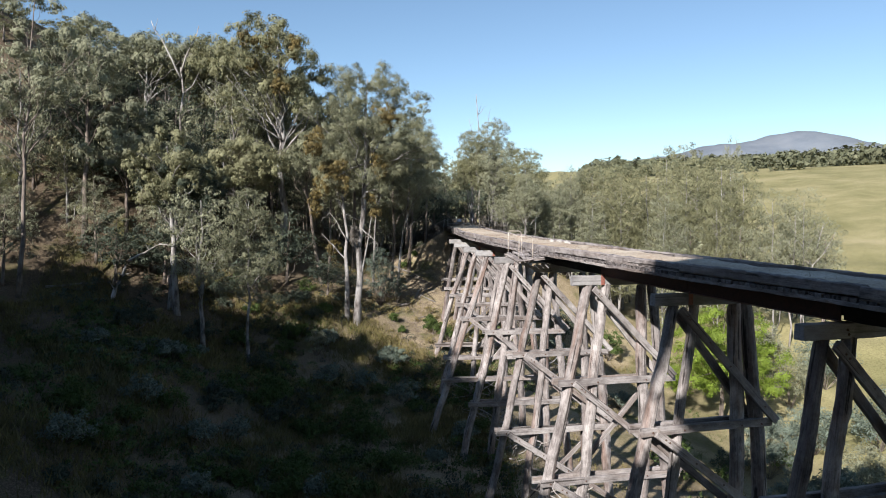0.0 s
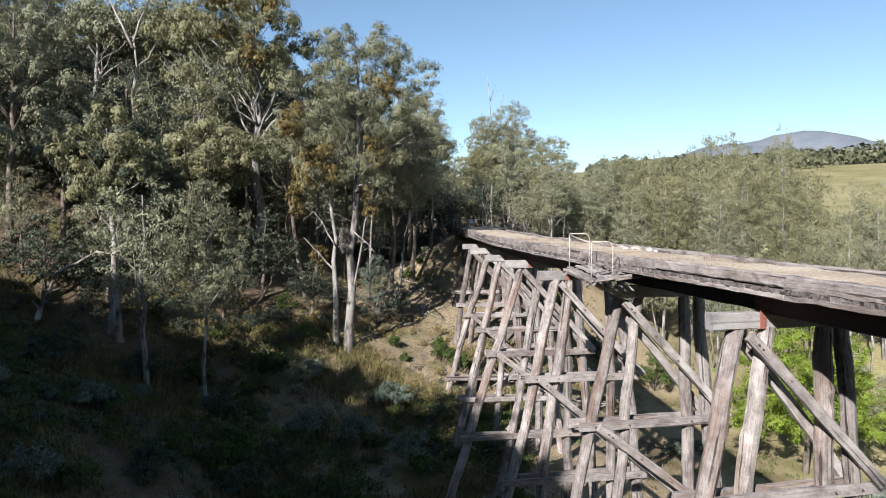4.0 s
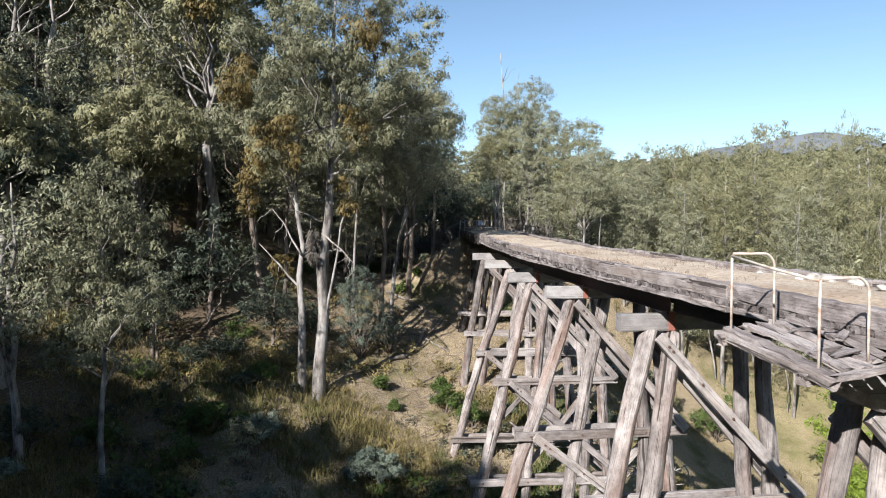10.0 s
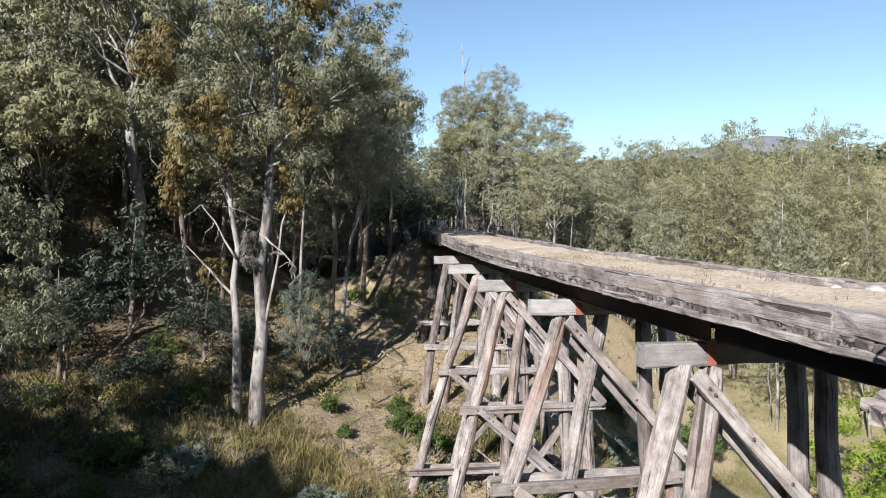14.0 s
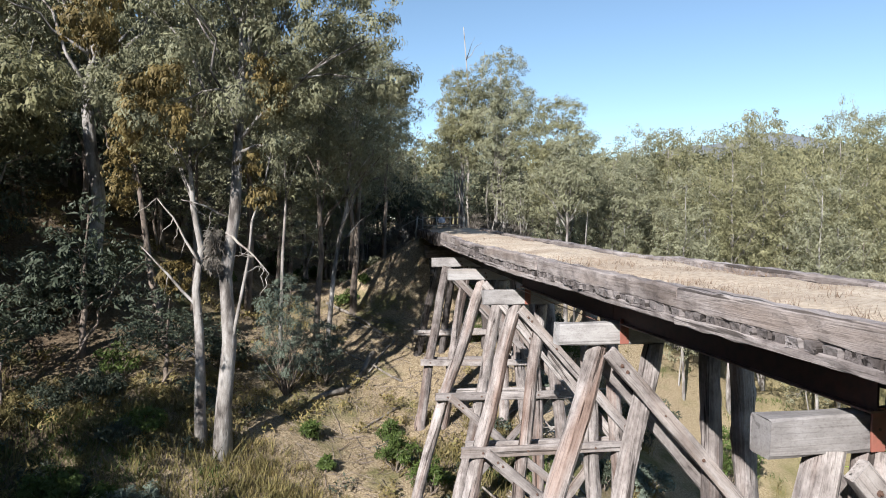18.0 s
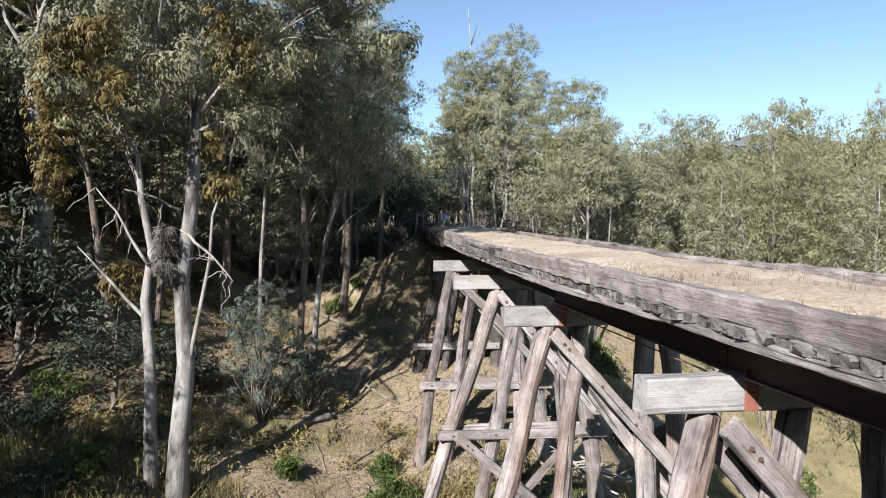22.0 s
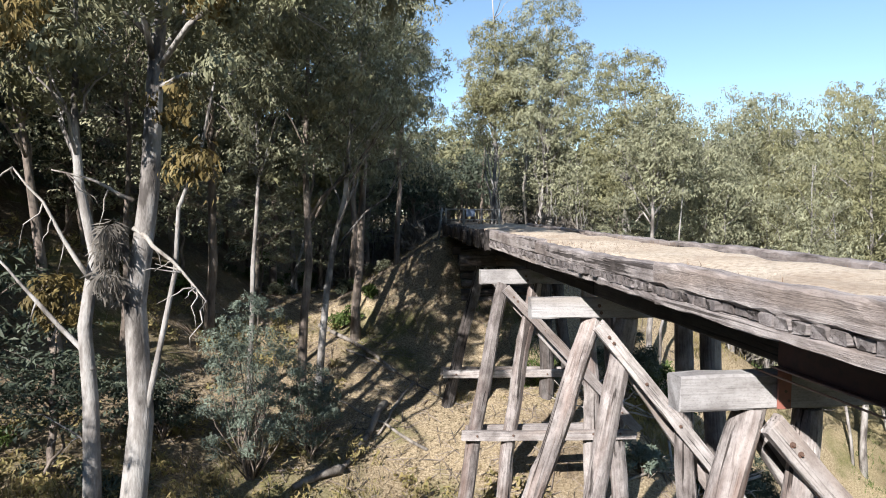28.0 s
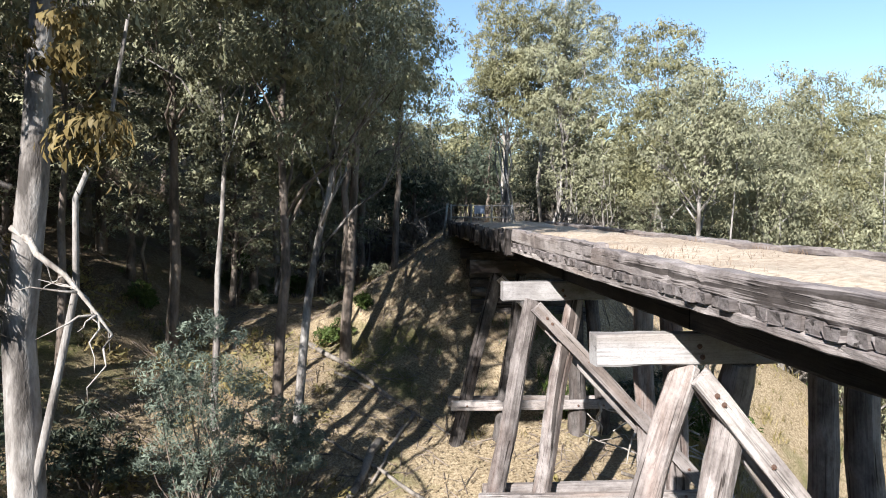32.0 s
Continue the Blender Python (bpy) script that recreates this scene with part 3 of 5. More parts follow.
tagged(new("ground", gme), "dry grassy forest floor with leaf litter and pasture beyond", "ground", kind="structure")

# far hill behind the pasture, with the distance haze put into its colour
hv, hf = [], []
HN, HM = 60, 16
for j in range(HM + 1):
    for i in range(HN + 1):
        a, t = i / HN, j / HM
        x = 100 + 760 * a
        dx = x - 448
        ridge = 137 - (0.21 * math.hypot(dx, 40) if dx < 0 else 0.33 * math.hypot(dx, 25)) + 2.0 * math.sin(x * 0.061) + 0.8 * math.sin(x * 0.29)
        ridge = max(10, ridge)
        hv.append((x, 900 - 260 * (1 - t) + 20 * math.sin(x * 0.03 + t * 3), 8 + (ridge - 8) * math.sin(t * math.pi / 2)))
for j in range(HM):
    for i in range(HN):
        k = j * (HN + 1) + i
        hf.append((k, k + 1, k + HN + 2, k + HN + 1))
tagged(new("backdrop_hill", mesh_from("backdrop_hill", hv, hf, M_HILL, True)), "distant wooded hill beyond the pasture, blue-grey haze in its colour", "hill", kind="structure")


# ---- trestle piers ----
def ellipse_bolt():
    v, f = [], []
    for r, z in ((0.034, 0), (0.034, 0.012), (0.018, 0.013), (0.016, 0.04)):
        for s in range(8):
            a = s * math.pi / 4
            v.append((r * math.cos(a), r * math.sin(a), z))
    return mesh_from("bolt", v, lathe_rings(4, 8), M_BOLT)


BOLT = ellipse_bolt()
STEEL_PIERS = (3, 4, 5, 7, 8)


PIER_Y = {3: 52.7, 4: 46.15, 5: 40.7, 7: 28.1}
PIER_SHIFT = {2: (0.10, 0.0), 3: (0.16, -0.12), 4: (0.0, 0.03), 5: (0.07, -0.04), 7: (-0.2, 0.05)}
PIER_LEGS = {1: (-1.45, 0.16, -0.55, 0.14), 2: (-0.85, 0.30, -0.1, 0.2), 3: (-1.05, 0.24, -0.42, 0.10), 4: (-1.12, 0.32, -0.12, 0.19), 5: (-1.2, 0.23, -0.68, 0.14)}


def make_pier(n):
    rng = random.Random(100 + n)
    y = PIER_Y.get(n, 64.3 - 5.97 * (n - 1))
    p0, nrm = line_at(y)
    base = on_bridge(y, 0)
    dx, dz = PIER_SHIFT.get(n, (0, 0))
    base += Vector((dx, 0, dz))
    ang = math.degrees(math.atan2(nrm.y, nrm.x))
    root = thing("trestle_pier", pose(base.x, base.y, base.z, 0, 0, ang), "grey weathered timber trestle pier with raked log piles", "bridge pier", "trestle piers")
    ca, sa = math.cos(radians(ang)), math.sin(radians(ang))

    def floor_v(u):
        return base.z - ground_at(base.x + ca * u, base.y + sa * u)
    left_end = -2.1 + (0.5 if n == 6 else 0) + rng.uniform(-0.06, 0.06)
    # the two far-end piers get their shade through the darker wood colour
    cap = part("cap_beam", beam_mesh(2.1 - left_end + rng.uniform(-0.1, 0.1), 0.30, 0.39, M_ROT_SHADE if n < 1 else M_CAP, rng, 0.010, 0.025, 0.3, 0.01, 0.015), root,
               span((left_end, -0.0, -0.20), (2.1, 0, -0.20)), "heavy squared cap timber")
    def bolt(parent_root, u, f, v):
        part("bolt", BOLT, parent_root, Matrix.Translation((u, f, v)) @ pose(0, 0, 0, 90))
    for u in (-0.84,):
        bolt(root, u, -0.155, -0.14 - rng.random() * 0.05)
        bolt(root, u + 0.04, -0.155, -0.29)
    a0, a1, b0, b1 = PIER_LEGS.get(n, (-1.3, 0.22, -0.6, 0.12))
    rows = ((a0, -a1, 0.205), (b0, -b1, 0.20), (0.95, 0.02, 0.215), (1.40, 0.09, 0.21))
    def u_at(i, v):
        return rows[i][0] + rows[i][1] * v
    for i, (u0, rake, r) in enumerate(rows):
        r *= rng.uniform(0.9, 1.1)
        depth = floor_v(u0 + rake * 6) + 0.5
        length = depth * math.hypot(1, rake)
        low = (u0 + rake * depth, 0, -depth)
        m = span((u0 + rake * 0.39, 0, -0.395), low)
        part("log_post", pile_mesh(length, r * 0.92, r * 1.08, M_ROT_SHADE if n < 1 else M_PILE, rng), root, m @ pose(0, 0, 0, 180, 0, rng.uniform(0, 360)))
    deep = floor_v(0)
    tiers = [4.4 + rng.uniform(-0.15, 0.15)]
    while tiers[-1] + 3.4 < deep:
        tiers.append(tiers[-1] + 4.0 + rng.uniform(-0.2, 0.2))
    top = 0.5
    for k, v in enumerate(tiers):
        if v > deep + 0.3:
            break
        a, b_ = u_at(0, v) - 0.35 - rng.random() * 0.25, u_at(3, v) + 0.3 + rng.random() * 0.3
        for f in (-0.25, 0.27):
            a2, b2 = (a, b_) if f < 0 else (a + rng.uniform(-0.2, 0.4), b_ + rng.uniform(-0.5, 0.3))
            part("waling", beam_mesh(b2 - a2, 0.15, 0.27, M_BEAM, rng, 0.010, 0.015, 0.4, 0.03, 0.03), root, span((a2, f, -v), (b2, f, -v + rng.uniform(-0.05, 0.05))))
        for i in range(4):
            bolt(root, u_at(i, v), -0.33, -v)
        u1, u2 = u_at(0, top) + 0.1, u_at(3, v) + 0.35
        L = math.hypot(u2 - u1, v - top)
        part("diagonal_brace", beam_mesh(L, 0.14, 0.26, M_BEAM, rng, 0.010, 0.015, 0.4, 0.03, 0.03), root, span((u1, -0.30 if k == 0 else -0.40, -top), (u2, -0.42, -v + 0.25)))
        for t in (0.06, 0.09, 0.3, 0.52, 0.9):
            bolt(root, u1 + (u2 - u1) * t, (-0.37 if k == 0 else -0.47) - (0.12 if k == 0 else 0.02) * t, -top + (top - v + 0.25) * t)
        if k == 0 or rng.random() < 0.7:
            o1, o2 = rng.uniform(-0.1, 0.3), rng.uniform(-0.6, 0.1)
            part("diagonal_brace", beam_mesh(math.hypot(u2 + o2 - u1 - o1, v - top - 0.1), 0.14, 0.26, M_BEAM, rng, 0.010, 0.015, 0.4, 0.03, 0.03), root, span((u1 + o1, 0.34, -top - 0.15), (u2 + o2, 0.34, -v + 0.2)))
        if k > 0 and rng.random() < 0.4:
            part("diagonal_brace", beam_mesh(math.hypot(u_at(3, top) - u_at(1, v), v - top), 0.12, 0.22, M_BEAM, rng, 0.010, 0.015, 0.4, 0.03, 0.03), root, span((u_at(3, top), 0.49, -top), (u_at(1, v), 0.49, -v + 0.2)))
        top = v
    if n in STEEL_PIERS:
        me = beam_mesh(0.44, 0.16, 0.025, M_RED, rng, 0.002, 0.004, 0.2, 0.0)
        part("steel_bracket", me, root, span((-0.85, -0.175, -0.38), (-0.85, -0.175, 0.07), (0, 1, 0)), "red-oxide steel strap bracket")
    return root


for n in range(-1, 15):
    make_pier(n)

# ---- deck ----
deck = thing("bridge_deck", pose(0, 0, 0), "weathered timber railway deck carrying earth fill and dry grass", "bridge deck")
rng = random.Random(7)
Y0, Y1 = -12.0, 77.5


def along(y_a, y_b, u, h):
    return on_bridge(y_a, u, h), on_bridge(y_b, u, h)


y = Y1
while y > Y0:
    y2 = 66.2 if y == Y1 else max(Y0, y - rng.uniform(4.2, 6.6))
    for side in (-1, 1):
        if side < 0 and y > 66.5:
            continue
        lift = rng.uniform(-0.025, 0.03)
        a, b_ = along(y, y2 + 0.012, side * (1.47 + rng.uniform(-0.03, 0.03)), 0.865 + lift)
        part("kerb_timber", beam_mesh((b_ - a).length, 0.27, 0.28 + rng.uniform(-0.02, 0.03), M_KERB, rng, 0.016, 0.035, 0.22, 0.03, 0.02), deck, span(a, b_))
        a, b_ = along(y, y2 + 0.01, side * (1.535 + rng.uniform(-0.02, 0.02)), 0.555)
        part("edge_board", beam_mesh((b_ - a).length, 0.13, 0.11, M_KERB, rng, 0.012, 0.015, 0.3, 0.02, 0.03), deck, span(a, b_))
    y = y2
for n in range(-1, 15):
    ya, yb = 64.3 - 5.97 * (n - 1), 64.3 - 5.97 * n
    if yb < Y0 - 6:
        break
    steel = n in (3, 4, 7, 8)
    for u in (-0.85, 0.85):
        a, b_ = along(ya - 0.01, yb + 0.01, u, 0.29)
        if steel:
            a, b_ = along(ya - 0.01, yb + 0.01, u * 1.02, 0.27)
        L = (b_ - a).length
        if steel:
            v, f = [], []
            prof = [(-0.012, -0.25), (0.012, -0.25), (0.012, 0.235), (0.10, 0.25), (0.10, 0.27), (-0.10, 0.27), (-0.10, 0.25), (-0.012, 0.235)]
            for z in (0, L):
                v += [(x, yy, z) for x, yy in prof]
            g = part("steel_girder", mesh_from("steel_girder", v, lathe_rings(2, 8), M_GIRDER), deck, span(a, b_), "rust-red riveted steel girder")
            part("bottom_flange", beam_mesh(L, 0.17, 0.020, M_FLANGE, rng, 0.001, 0.004, 1.0, 0.0), g, pose(0, -0.262, 0), "red-oxide steel flange")
        else:
            a, b_ = along(ya - 0.01, yb + 0.01, u * 0.74, 0.29)
            part("stringer", beam_mesh((b_ - a).length, 0.34, 0.54, M_STRINGER, rng, 0.012, 0.03, 0.5, 0.0), deck, span(a, b_), "hewn timber stringer with under-deck shade in its colour")
    # added rod, set out in the sun to draw the flange's lit edge
    if n == 3:
        a, b_ = along(52.6, 46.3, -0.97, -0.07)
        part("tie_rod", tubes_mesh("tie_rod", [([a, a.lerp(b_, 0.5) + Vector((0, 0, -0.01)), b_], [0.011] * 3, 6)], M_FLANGE), deck, None, "thin red rod added to draw the girder's sunlit flange edge")
    for u in (0.0,):
        a, b_ = along(ya - 0.01, yb + 0.01, u, 0.28)
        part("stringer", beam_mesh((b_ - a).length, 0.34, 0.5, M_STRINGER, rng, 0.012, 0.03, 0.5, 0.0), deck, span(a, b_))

# earth fill between the kerbs
fv, ff = [], []
ys = np.arange(Y1, Y0, -0.35)
us = np.linspace(-1.36, 1.36, 13)
for i, yy in enumerate(ys):
    for u in us:
        h = 0.90 + 0.07 * (1 - (u / 1.36) ** 2) + 0.03 * math.sin(yy * 1.3 + u * 2) + 0.02 * math.sin(yy * 3.7 - u * 5) + rng.uniform(-0.012, 0.012)
        h -= 0.05 * (abs(u) > 1.3)
        fv.append(on_bridge(yy, float(u), h))
for i in range(len(ys) - 1):
    for j in range(12):
        k = i * 13 + j
        ff.append((k, k + 13, k + 14, k + 1))
nb = len(fv)
def board_u(yy):
    """Line of the upright boards that hold the fill at the far end."""
    return -1.58 - 0.82 * (min(yy, 78.6) - 66.2) / 11.0
for i, yy in enumerate(ys):
    fv += [on_bridge(yy, -1.36, 0.70), on_bridge(yy, 1.36, 0.70)]
for i in range(len(ys) - 1):
    ff.append((i * 13, nb + 2 * i, nb + 2 * i + 2, (i + 1) * 13))
    ff.append((i * 13 + 12, (i + 1) * 13 + 12, nb + 2 * i + 3, nb + 2 * i + 1))
for i, yy in enumerate(np.arange(66.2, 78.7, 0.5)):
    k = len(fv)
    fv += [on_bridge(yy, -1.30, 0.90), on_bridge(yy, board_u(yy) + 0.02, 0.86 + rng.uniform(-0.03, 0.03)), on_bridge(yy, board_u(yy) + 0.02, 0.45)]
    if i:
        ff += [(k - 3, k - 2, k + 1, k), (k - 2, k - 1, k + 2, k + 1)]
part("earth_fill", mesh_from("earth_fill", fv, ff, M_FILL, True), deck, None, "pale sandy earth fill with dry grass")


# upright boards: rot and far-end shade both in the wood colour
yy = 66.3
while yy < 78.4:
    u, hi, lo = board_u(yy), 0.97 + rng.uniform(-0.08, 0.05), 0.50 + rng.uniform(-0.12, 0.08)
    tip = rng.uniform(-0.10, 0.03)
    a, b_ = on_bridge(yy + rng.uniform(-0.05, 0.05), u + tip, hi), on_bridge(yy, u + rng.uniform(-0.02, 0.02), lo)
    part("retaining_board", beam_mesh((b_ - a).length, 0.2 + rng.uniform(-0.04, 0.03), 0.14, M_ROT_SHADE, rng, 0.014, 0.02, 0.2, 0.01, 0.03), deck, span(a, b_, (1, 0, 0)))
    yy += 0.25 + rng.uniform(0, 0.05)
a, b_ = on_bridge(78.4, board_u(78.4) + 0.09, 0.52), on_bridge(66.2, board_u(66.2) + 0.09, 0.52)
part("edge_board", beam_mesh((b_ - a).length, 0.12, 0.16, M_ROT_SHADE, rng, 0.012, 0.015, 0.3, 0.02, 0.03), deck, span(a, b_))


# assumed log wall, added to keep the shaded gap under the deck dark
abutment = thing("abutment", pose(0, 0, 0), "assumed timber log wall closing the dark shaded gap under the bridge end", "abutment")
for k in range(11):
    h = -0.2 - k * 0.33
    a, b_ = on_bridge(75.0 - 0.05 * k, -1.75 - rng.uniform(0, 0.3), h), on_bridge(75.0 - 0.05 * k, 2.2 + rng.uniform(0, 0.3), h)
    part("abutment_log", pile_mesh((b_ - a).length, 0.17, 0.18, M_ROT_SHADE, rng, 8), abutment, span(b_, a) @ pose(0, 0, 0, 180))


def blades_mesh(name, roots, material, seed, per=9, high=0.2, spread=0.06, width=0.012):
    g = np.random.default_rng(seed)
    r = np.repeat(np.array(roots, float), per, axis=0)
    cnt = len(r)
    p = r[:, :3] + np.stack([g.normal(0, spread, cnt), g.normal(0, spread, cnt), np.zeros(cnt)], 1)
    hh = r[:, 3] * high * g.uniform(0.5, 1.3, cnt)
    tip = p + np.stack([g.normal(0, 0.4, cnt) * hh, g.normal(0, 0.4, cnt) * hh, hh], 1)
    a = g.uniform(0, 6.28, cnt)
    w = np.stack([np.cos(a), np.sin(a), np.zeros(cnt)], 1) * width * (0.6 + r[:, 3:4] * 0.6)
    q = np.stack([p - w, p + w, tip], 1).reshape(-1, 3)
    me = bpy.data.meshes.new(name)
    me.vertices.add(cnt * 3)
    me.vertices.foreach_set("co", q.ravel())
    me.loops.add(cnt * 3)
    me.loops.foreach_set("vertex_index", np.arange(cnt * 3))
    me.polygons.add(cnt)
    me.polygons.foreach_set("loop_start", np.arange(cnt) * 3)
    me.materials.append(material)
    me.update(calc_edges=True)
    return me


tufts = []
for k in range(2400):
    yy = rng.uniform(10, 76)
    dense = 40 < yy < 50 or 30 < yy < 33 or 58 < yy < 60
    if rng.random() < (0.45 if dense else 0.05):
        p = on_bridge(yy, rng.uniform(-1.3, 1.3), 0.93)
        tufts.append((*p, rng.uniform(0.3, 1.0)))
tagged(new("deck_dry_grass", blades_mesh("deck_dry_grass", tufts, M_RUSTGRASS, 3, 12, 0.13, 0.12, 0.005)), "reddish dry grass growing on the deck fill", "grass", kind="stuff")

# ---- refuge platform beside the deck ----
refuge = thing("refuge_platform", pose(0, 0, 0), "weathered timber refuge platform with pale pipe handrails beside the deck", "platform")
rng = random.Random(21)
RY0, RY1 = 33.45, 35.25
RU0, RU1 = -2.78, -1.62


def tilt(y, u):
    """Height of the sagging platform above the cap tops: it drops outwards and towards the near end."""
    return 0.66 - 0.20 * (RY1 - y) / 1.8 - 0.13 * (-1.62 - u)


for k in range(5):
    u = RU0 + 0.12 + k * 0.235 + rng.uniform(-0.03, 0.03)
    ya, yb = RY1 + rng.uniform(0, 0.10), RY0 - rng.uniform(0, 0.28)
    a, b_ = on_bridge(ya, u, tilt(ya, u)), on_bridge(yb, u + rng.uniform(-0.03, 0.03), tilt(yb, u) + rng.uniform(-0.02, 0.02))
    part("floor_plank", beam_mesh((b_ - a).length, 0.175 + rng.uniform(-0.03, 0.03), 0.06, M_KERB, rng, 0.018, 0.012, 0.18, 0.04, 0.08), refuge, span(a, b_))
for yy in (RY1 - 0.05, RY0 + 0.10):
    a, b_ = on_bridge(yy, RU0 - 0.12, tilt(yy, RU0) - 0.12), on_bridge(yy, -0.7, tilt(yy, -0.7) - 0.14)
    part("bearer", beam_mesh((b_ - a).length, 0.16, 0.15, M_KERB, rng, 0.012, 0.015, 0.25, 0.02, 0.04), refuge, span(a, b_))
a, b_ = on_bridge(RY1 + 0.15, RU0 - 0.03, tilt(RY1, RU0) - 0.06), on_bridge(RY0 - 0.34, RU0 - 0.03, tilt(RY0, RU0) - 0.07)
part("edge_bearer", beam_mesh((b_ - a).length, 0.11, 0.12, M_KERB, rng, 0.012, 0.015, 0.25, 0.02, 0.06), refuge, span(a, b_))
a, b_ = on_bridge(RY0 - 0.25, RU0 + 0.05, tilt(RY0, RU0) - 0.02), on_bridge(RY0 - 0.25, -1.55, tilt(RY0, -1.6) - 0.02)
part("end_board", beam_mesh((b_ - a).length, 0.18, 0.07, M_KERB, rng, 0.012, 0.015, 0.25, 0.02, 0.05), refuge, span(a, b_))
a, b_ = on_bridge(RY0 + 0.1, RU0 + 0.2, 0.18), on_bridge(RY0 + 0.6, -1.25, -0.35)
part("strut", beam_mesh((b_ - a).length, 0.12, 0.14, M_KERB, rng), refuge, span(a, b_))


for k in range(5):
    yy, u = RY0 + rng.uniform(0.2, 1.5), rng.uniform(RU0 + 0.25, -1.7)
    a = on_bridge(yy, u, tilt(yy, u) + 0.05)
    b_ = on_bridge(yy + rng.uniform(-0.35, 0.35), u + rng.uniform(0.15, 0.45), tilt(yy, u) + 0.07 + rng.uniform(0, 0.06))
    part("broken_board", beam_mesh((b_ - a).length, rng.uniform(0.07, 0.14), 0.035, M_PLANK, rng, 0.012, 0.008, 0.12, 0.02, 0.05), refuge, span(a, b_))


def hand_rail(y):
    o, i = on_bridge(y, RU0 + 0.05, tilt(y, RU0) - 0.05), on_bridge(y, RU0 + 0.74, tilt(y, RU0 + 0.74) - 0.02)
    top = o.z + 1.19
    pts = [o, o + Vector((0, 0, 0.6)), Vector((o.x, o.y, top - 0.03)), Vector((o.x, o.y, top)).lerp(Vector((i.x, i.y, top)), 0.03)]
    for k in range(1, 7):
        t = k / 6 * math.pi / 2
        s = 0.72 + 0.28 * math.sin(t)
        pts.append(Vector((o.x + (i.x - o.x) * s, o.y + (i.y - o.y) * s, top - 0.20 * (1 - math.cos(t)))))
    pts += [i + Vector((0, 0, 0.5)), i + Vector((0, 0, -0.02))]
    return pts


for yy in (RY1 - 0.06, RY0 + 0.0):
    pts = hand_rail(yy)
    part("hoop_rail", tubes_mesh("hoop_rail", [(pts, [0.019] * len(pts), 8)], M_RAIL), refuge, None, "cream-painted bent pipe hoop")
a = hand_rail(RY1 - 0.06)[2] + Vector((0, 0, -0.01))
b_ = hand_rail(RY0 + 0.0)[2] + Vector((0, 0, -0.01))
part("top_rail", tubes_mesh("top_rail", [([a, a.lerp(b_, 0.5) + Vector((0, 0, -0.015)), b_], [0.02] * 3, 8)], M_RAIL), refuge)

# pale rocks lying on the deck
def make_rock(at, r, seed, label="pale angular rock lying on the deck fill", mat=M_ROCK):
    rr = random.Random(seed)
    bm = bmesh.new()
    bmesh.ops.create_icosphere(bm, subdivisions=2, radius=r)
    off = Vector((rr.uniform(0, 50), rr.uniform(0, 50), rr.uniform(0, 50)))
    for v in bm.verts:
        v.co *= 1 + 0.55 * noise.noise(v.co / r * 0.9 + off)
        v.co.z *= 0.65
    me = bpy.data.meshes.new("rock")
    bm.to_mesh(me)
    bm.free()
    me.materials.append(mat)
    ob = new("rock", me)
    ob.matrix_basis = pose(at[0], at[1], at[2] + r * 0.35, 0, 0, rr.uniform(0, 360))
    return tagged(ob, label, "rock", "rocks")


for k, (yy, u, r) in enumerate(((37.7, 0.9, 0.15), (38.1, 0.6, 0.11), (38.3, 1.05, 0.13), (38.9, 0.85, 0.12), (37.2, 1.1, 0.12), (36.5, 1.0, 0.09), (39.5, 0.7, 0.08))):
    make_rock(on_bridge(yy, u, 0.93), r, 40 + k)

# ---- track, posts and gate beyond the bridge ----
tv, tf = [], []
tys = np.arange(77.2, 150, 0.8)
for yy in tys:
    cx = 2.65 + 0.0435 * max(0, yy - 78)
    for j in range(7):
        x = cx + (j - 3) * 0.6
        tv.append((x, yy, ground_at(x, yy) + 0.03 + 0.02 * math.sin(yy * 2 + j)))
for i in range(len(tys) - 1):
    for j in range(6):
        k = i * 7 + j
        tf.append((k, k + 1, k + 8, k + 7))
tagged(new("track", mesh_from("track", tv, tf, M_TRACK, True)), "grey gravel rail-trail formation on the embankment", "track", kind="structure")


def make_fence(x0, y0, x1, y1, high, posts, label, name, rails=2, sign=False):
    root = thing(name, pose(0, 0, 0), label, "fence")
    tops = []
    for k in range(posts):
        t = k / (posts - 1)
        x, yy = x0 + (x1 - x0) * t, y0 + (y1 - y0) * t
        g = ground_at(x, yy)
        part("post", tubes_mesh("post", [([(x, yy, g - 0.2), (x, yy, g + high * 0.6), (x, yy, g + high)], [0.05, 0.05, 0.045], 8)], M_GATE), root)
        tops.append((x, yy, g))
    for r in range(rails):
        h = high * (0.95 - 0.42 * r)
        part("rail", tubes_mesh("rail", [([(a[0], a[1], a[2] + h) for a in tops], [0.03] * posts, 8)], M_GATE), root)
    if sign:
        x, yy, g = tops[1]
        x += 0.38
        me = beam_mesh(0.38, 0.48, 0.02, M_SIGN, random.Random(3), 0.0, 0.004, 0.25, 0)
        part("sign_panel", me, root, Matrix.Translation((x, yy - 0.07, g + high * 0.66)) @ span((0, 0, 0), (0, 0, 1), (0, 1, 0)), "plain blue notice panel")
    return root


make_fence(0.58, 83.0, 3.5, 83.2, 1.32, 4, "grey steel barrier rails across the trail with a blue-grey notice", "barrier_fence", 2, True)
end_post = thing("end_post", pose(0, 0, 0), "leaning grey post with drooping rails at the bridge end", "post")
g = ground_at(0.05, 78.2)
part("post", tubes_mesh("post", [([(0.0, 78.2, g - 0.3), (0.08, 78.2, g + 0.75), (0.16, 78.2, g + 1.45)], [0.055, 0.05, 0.045], 8)], M_GATE), end_post)
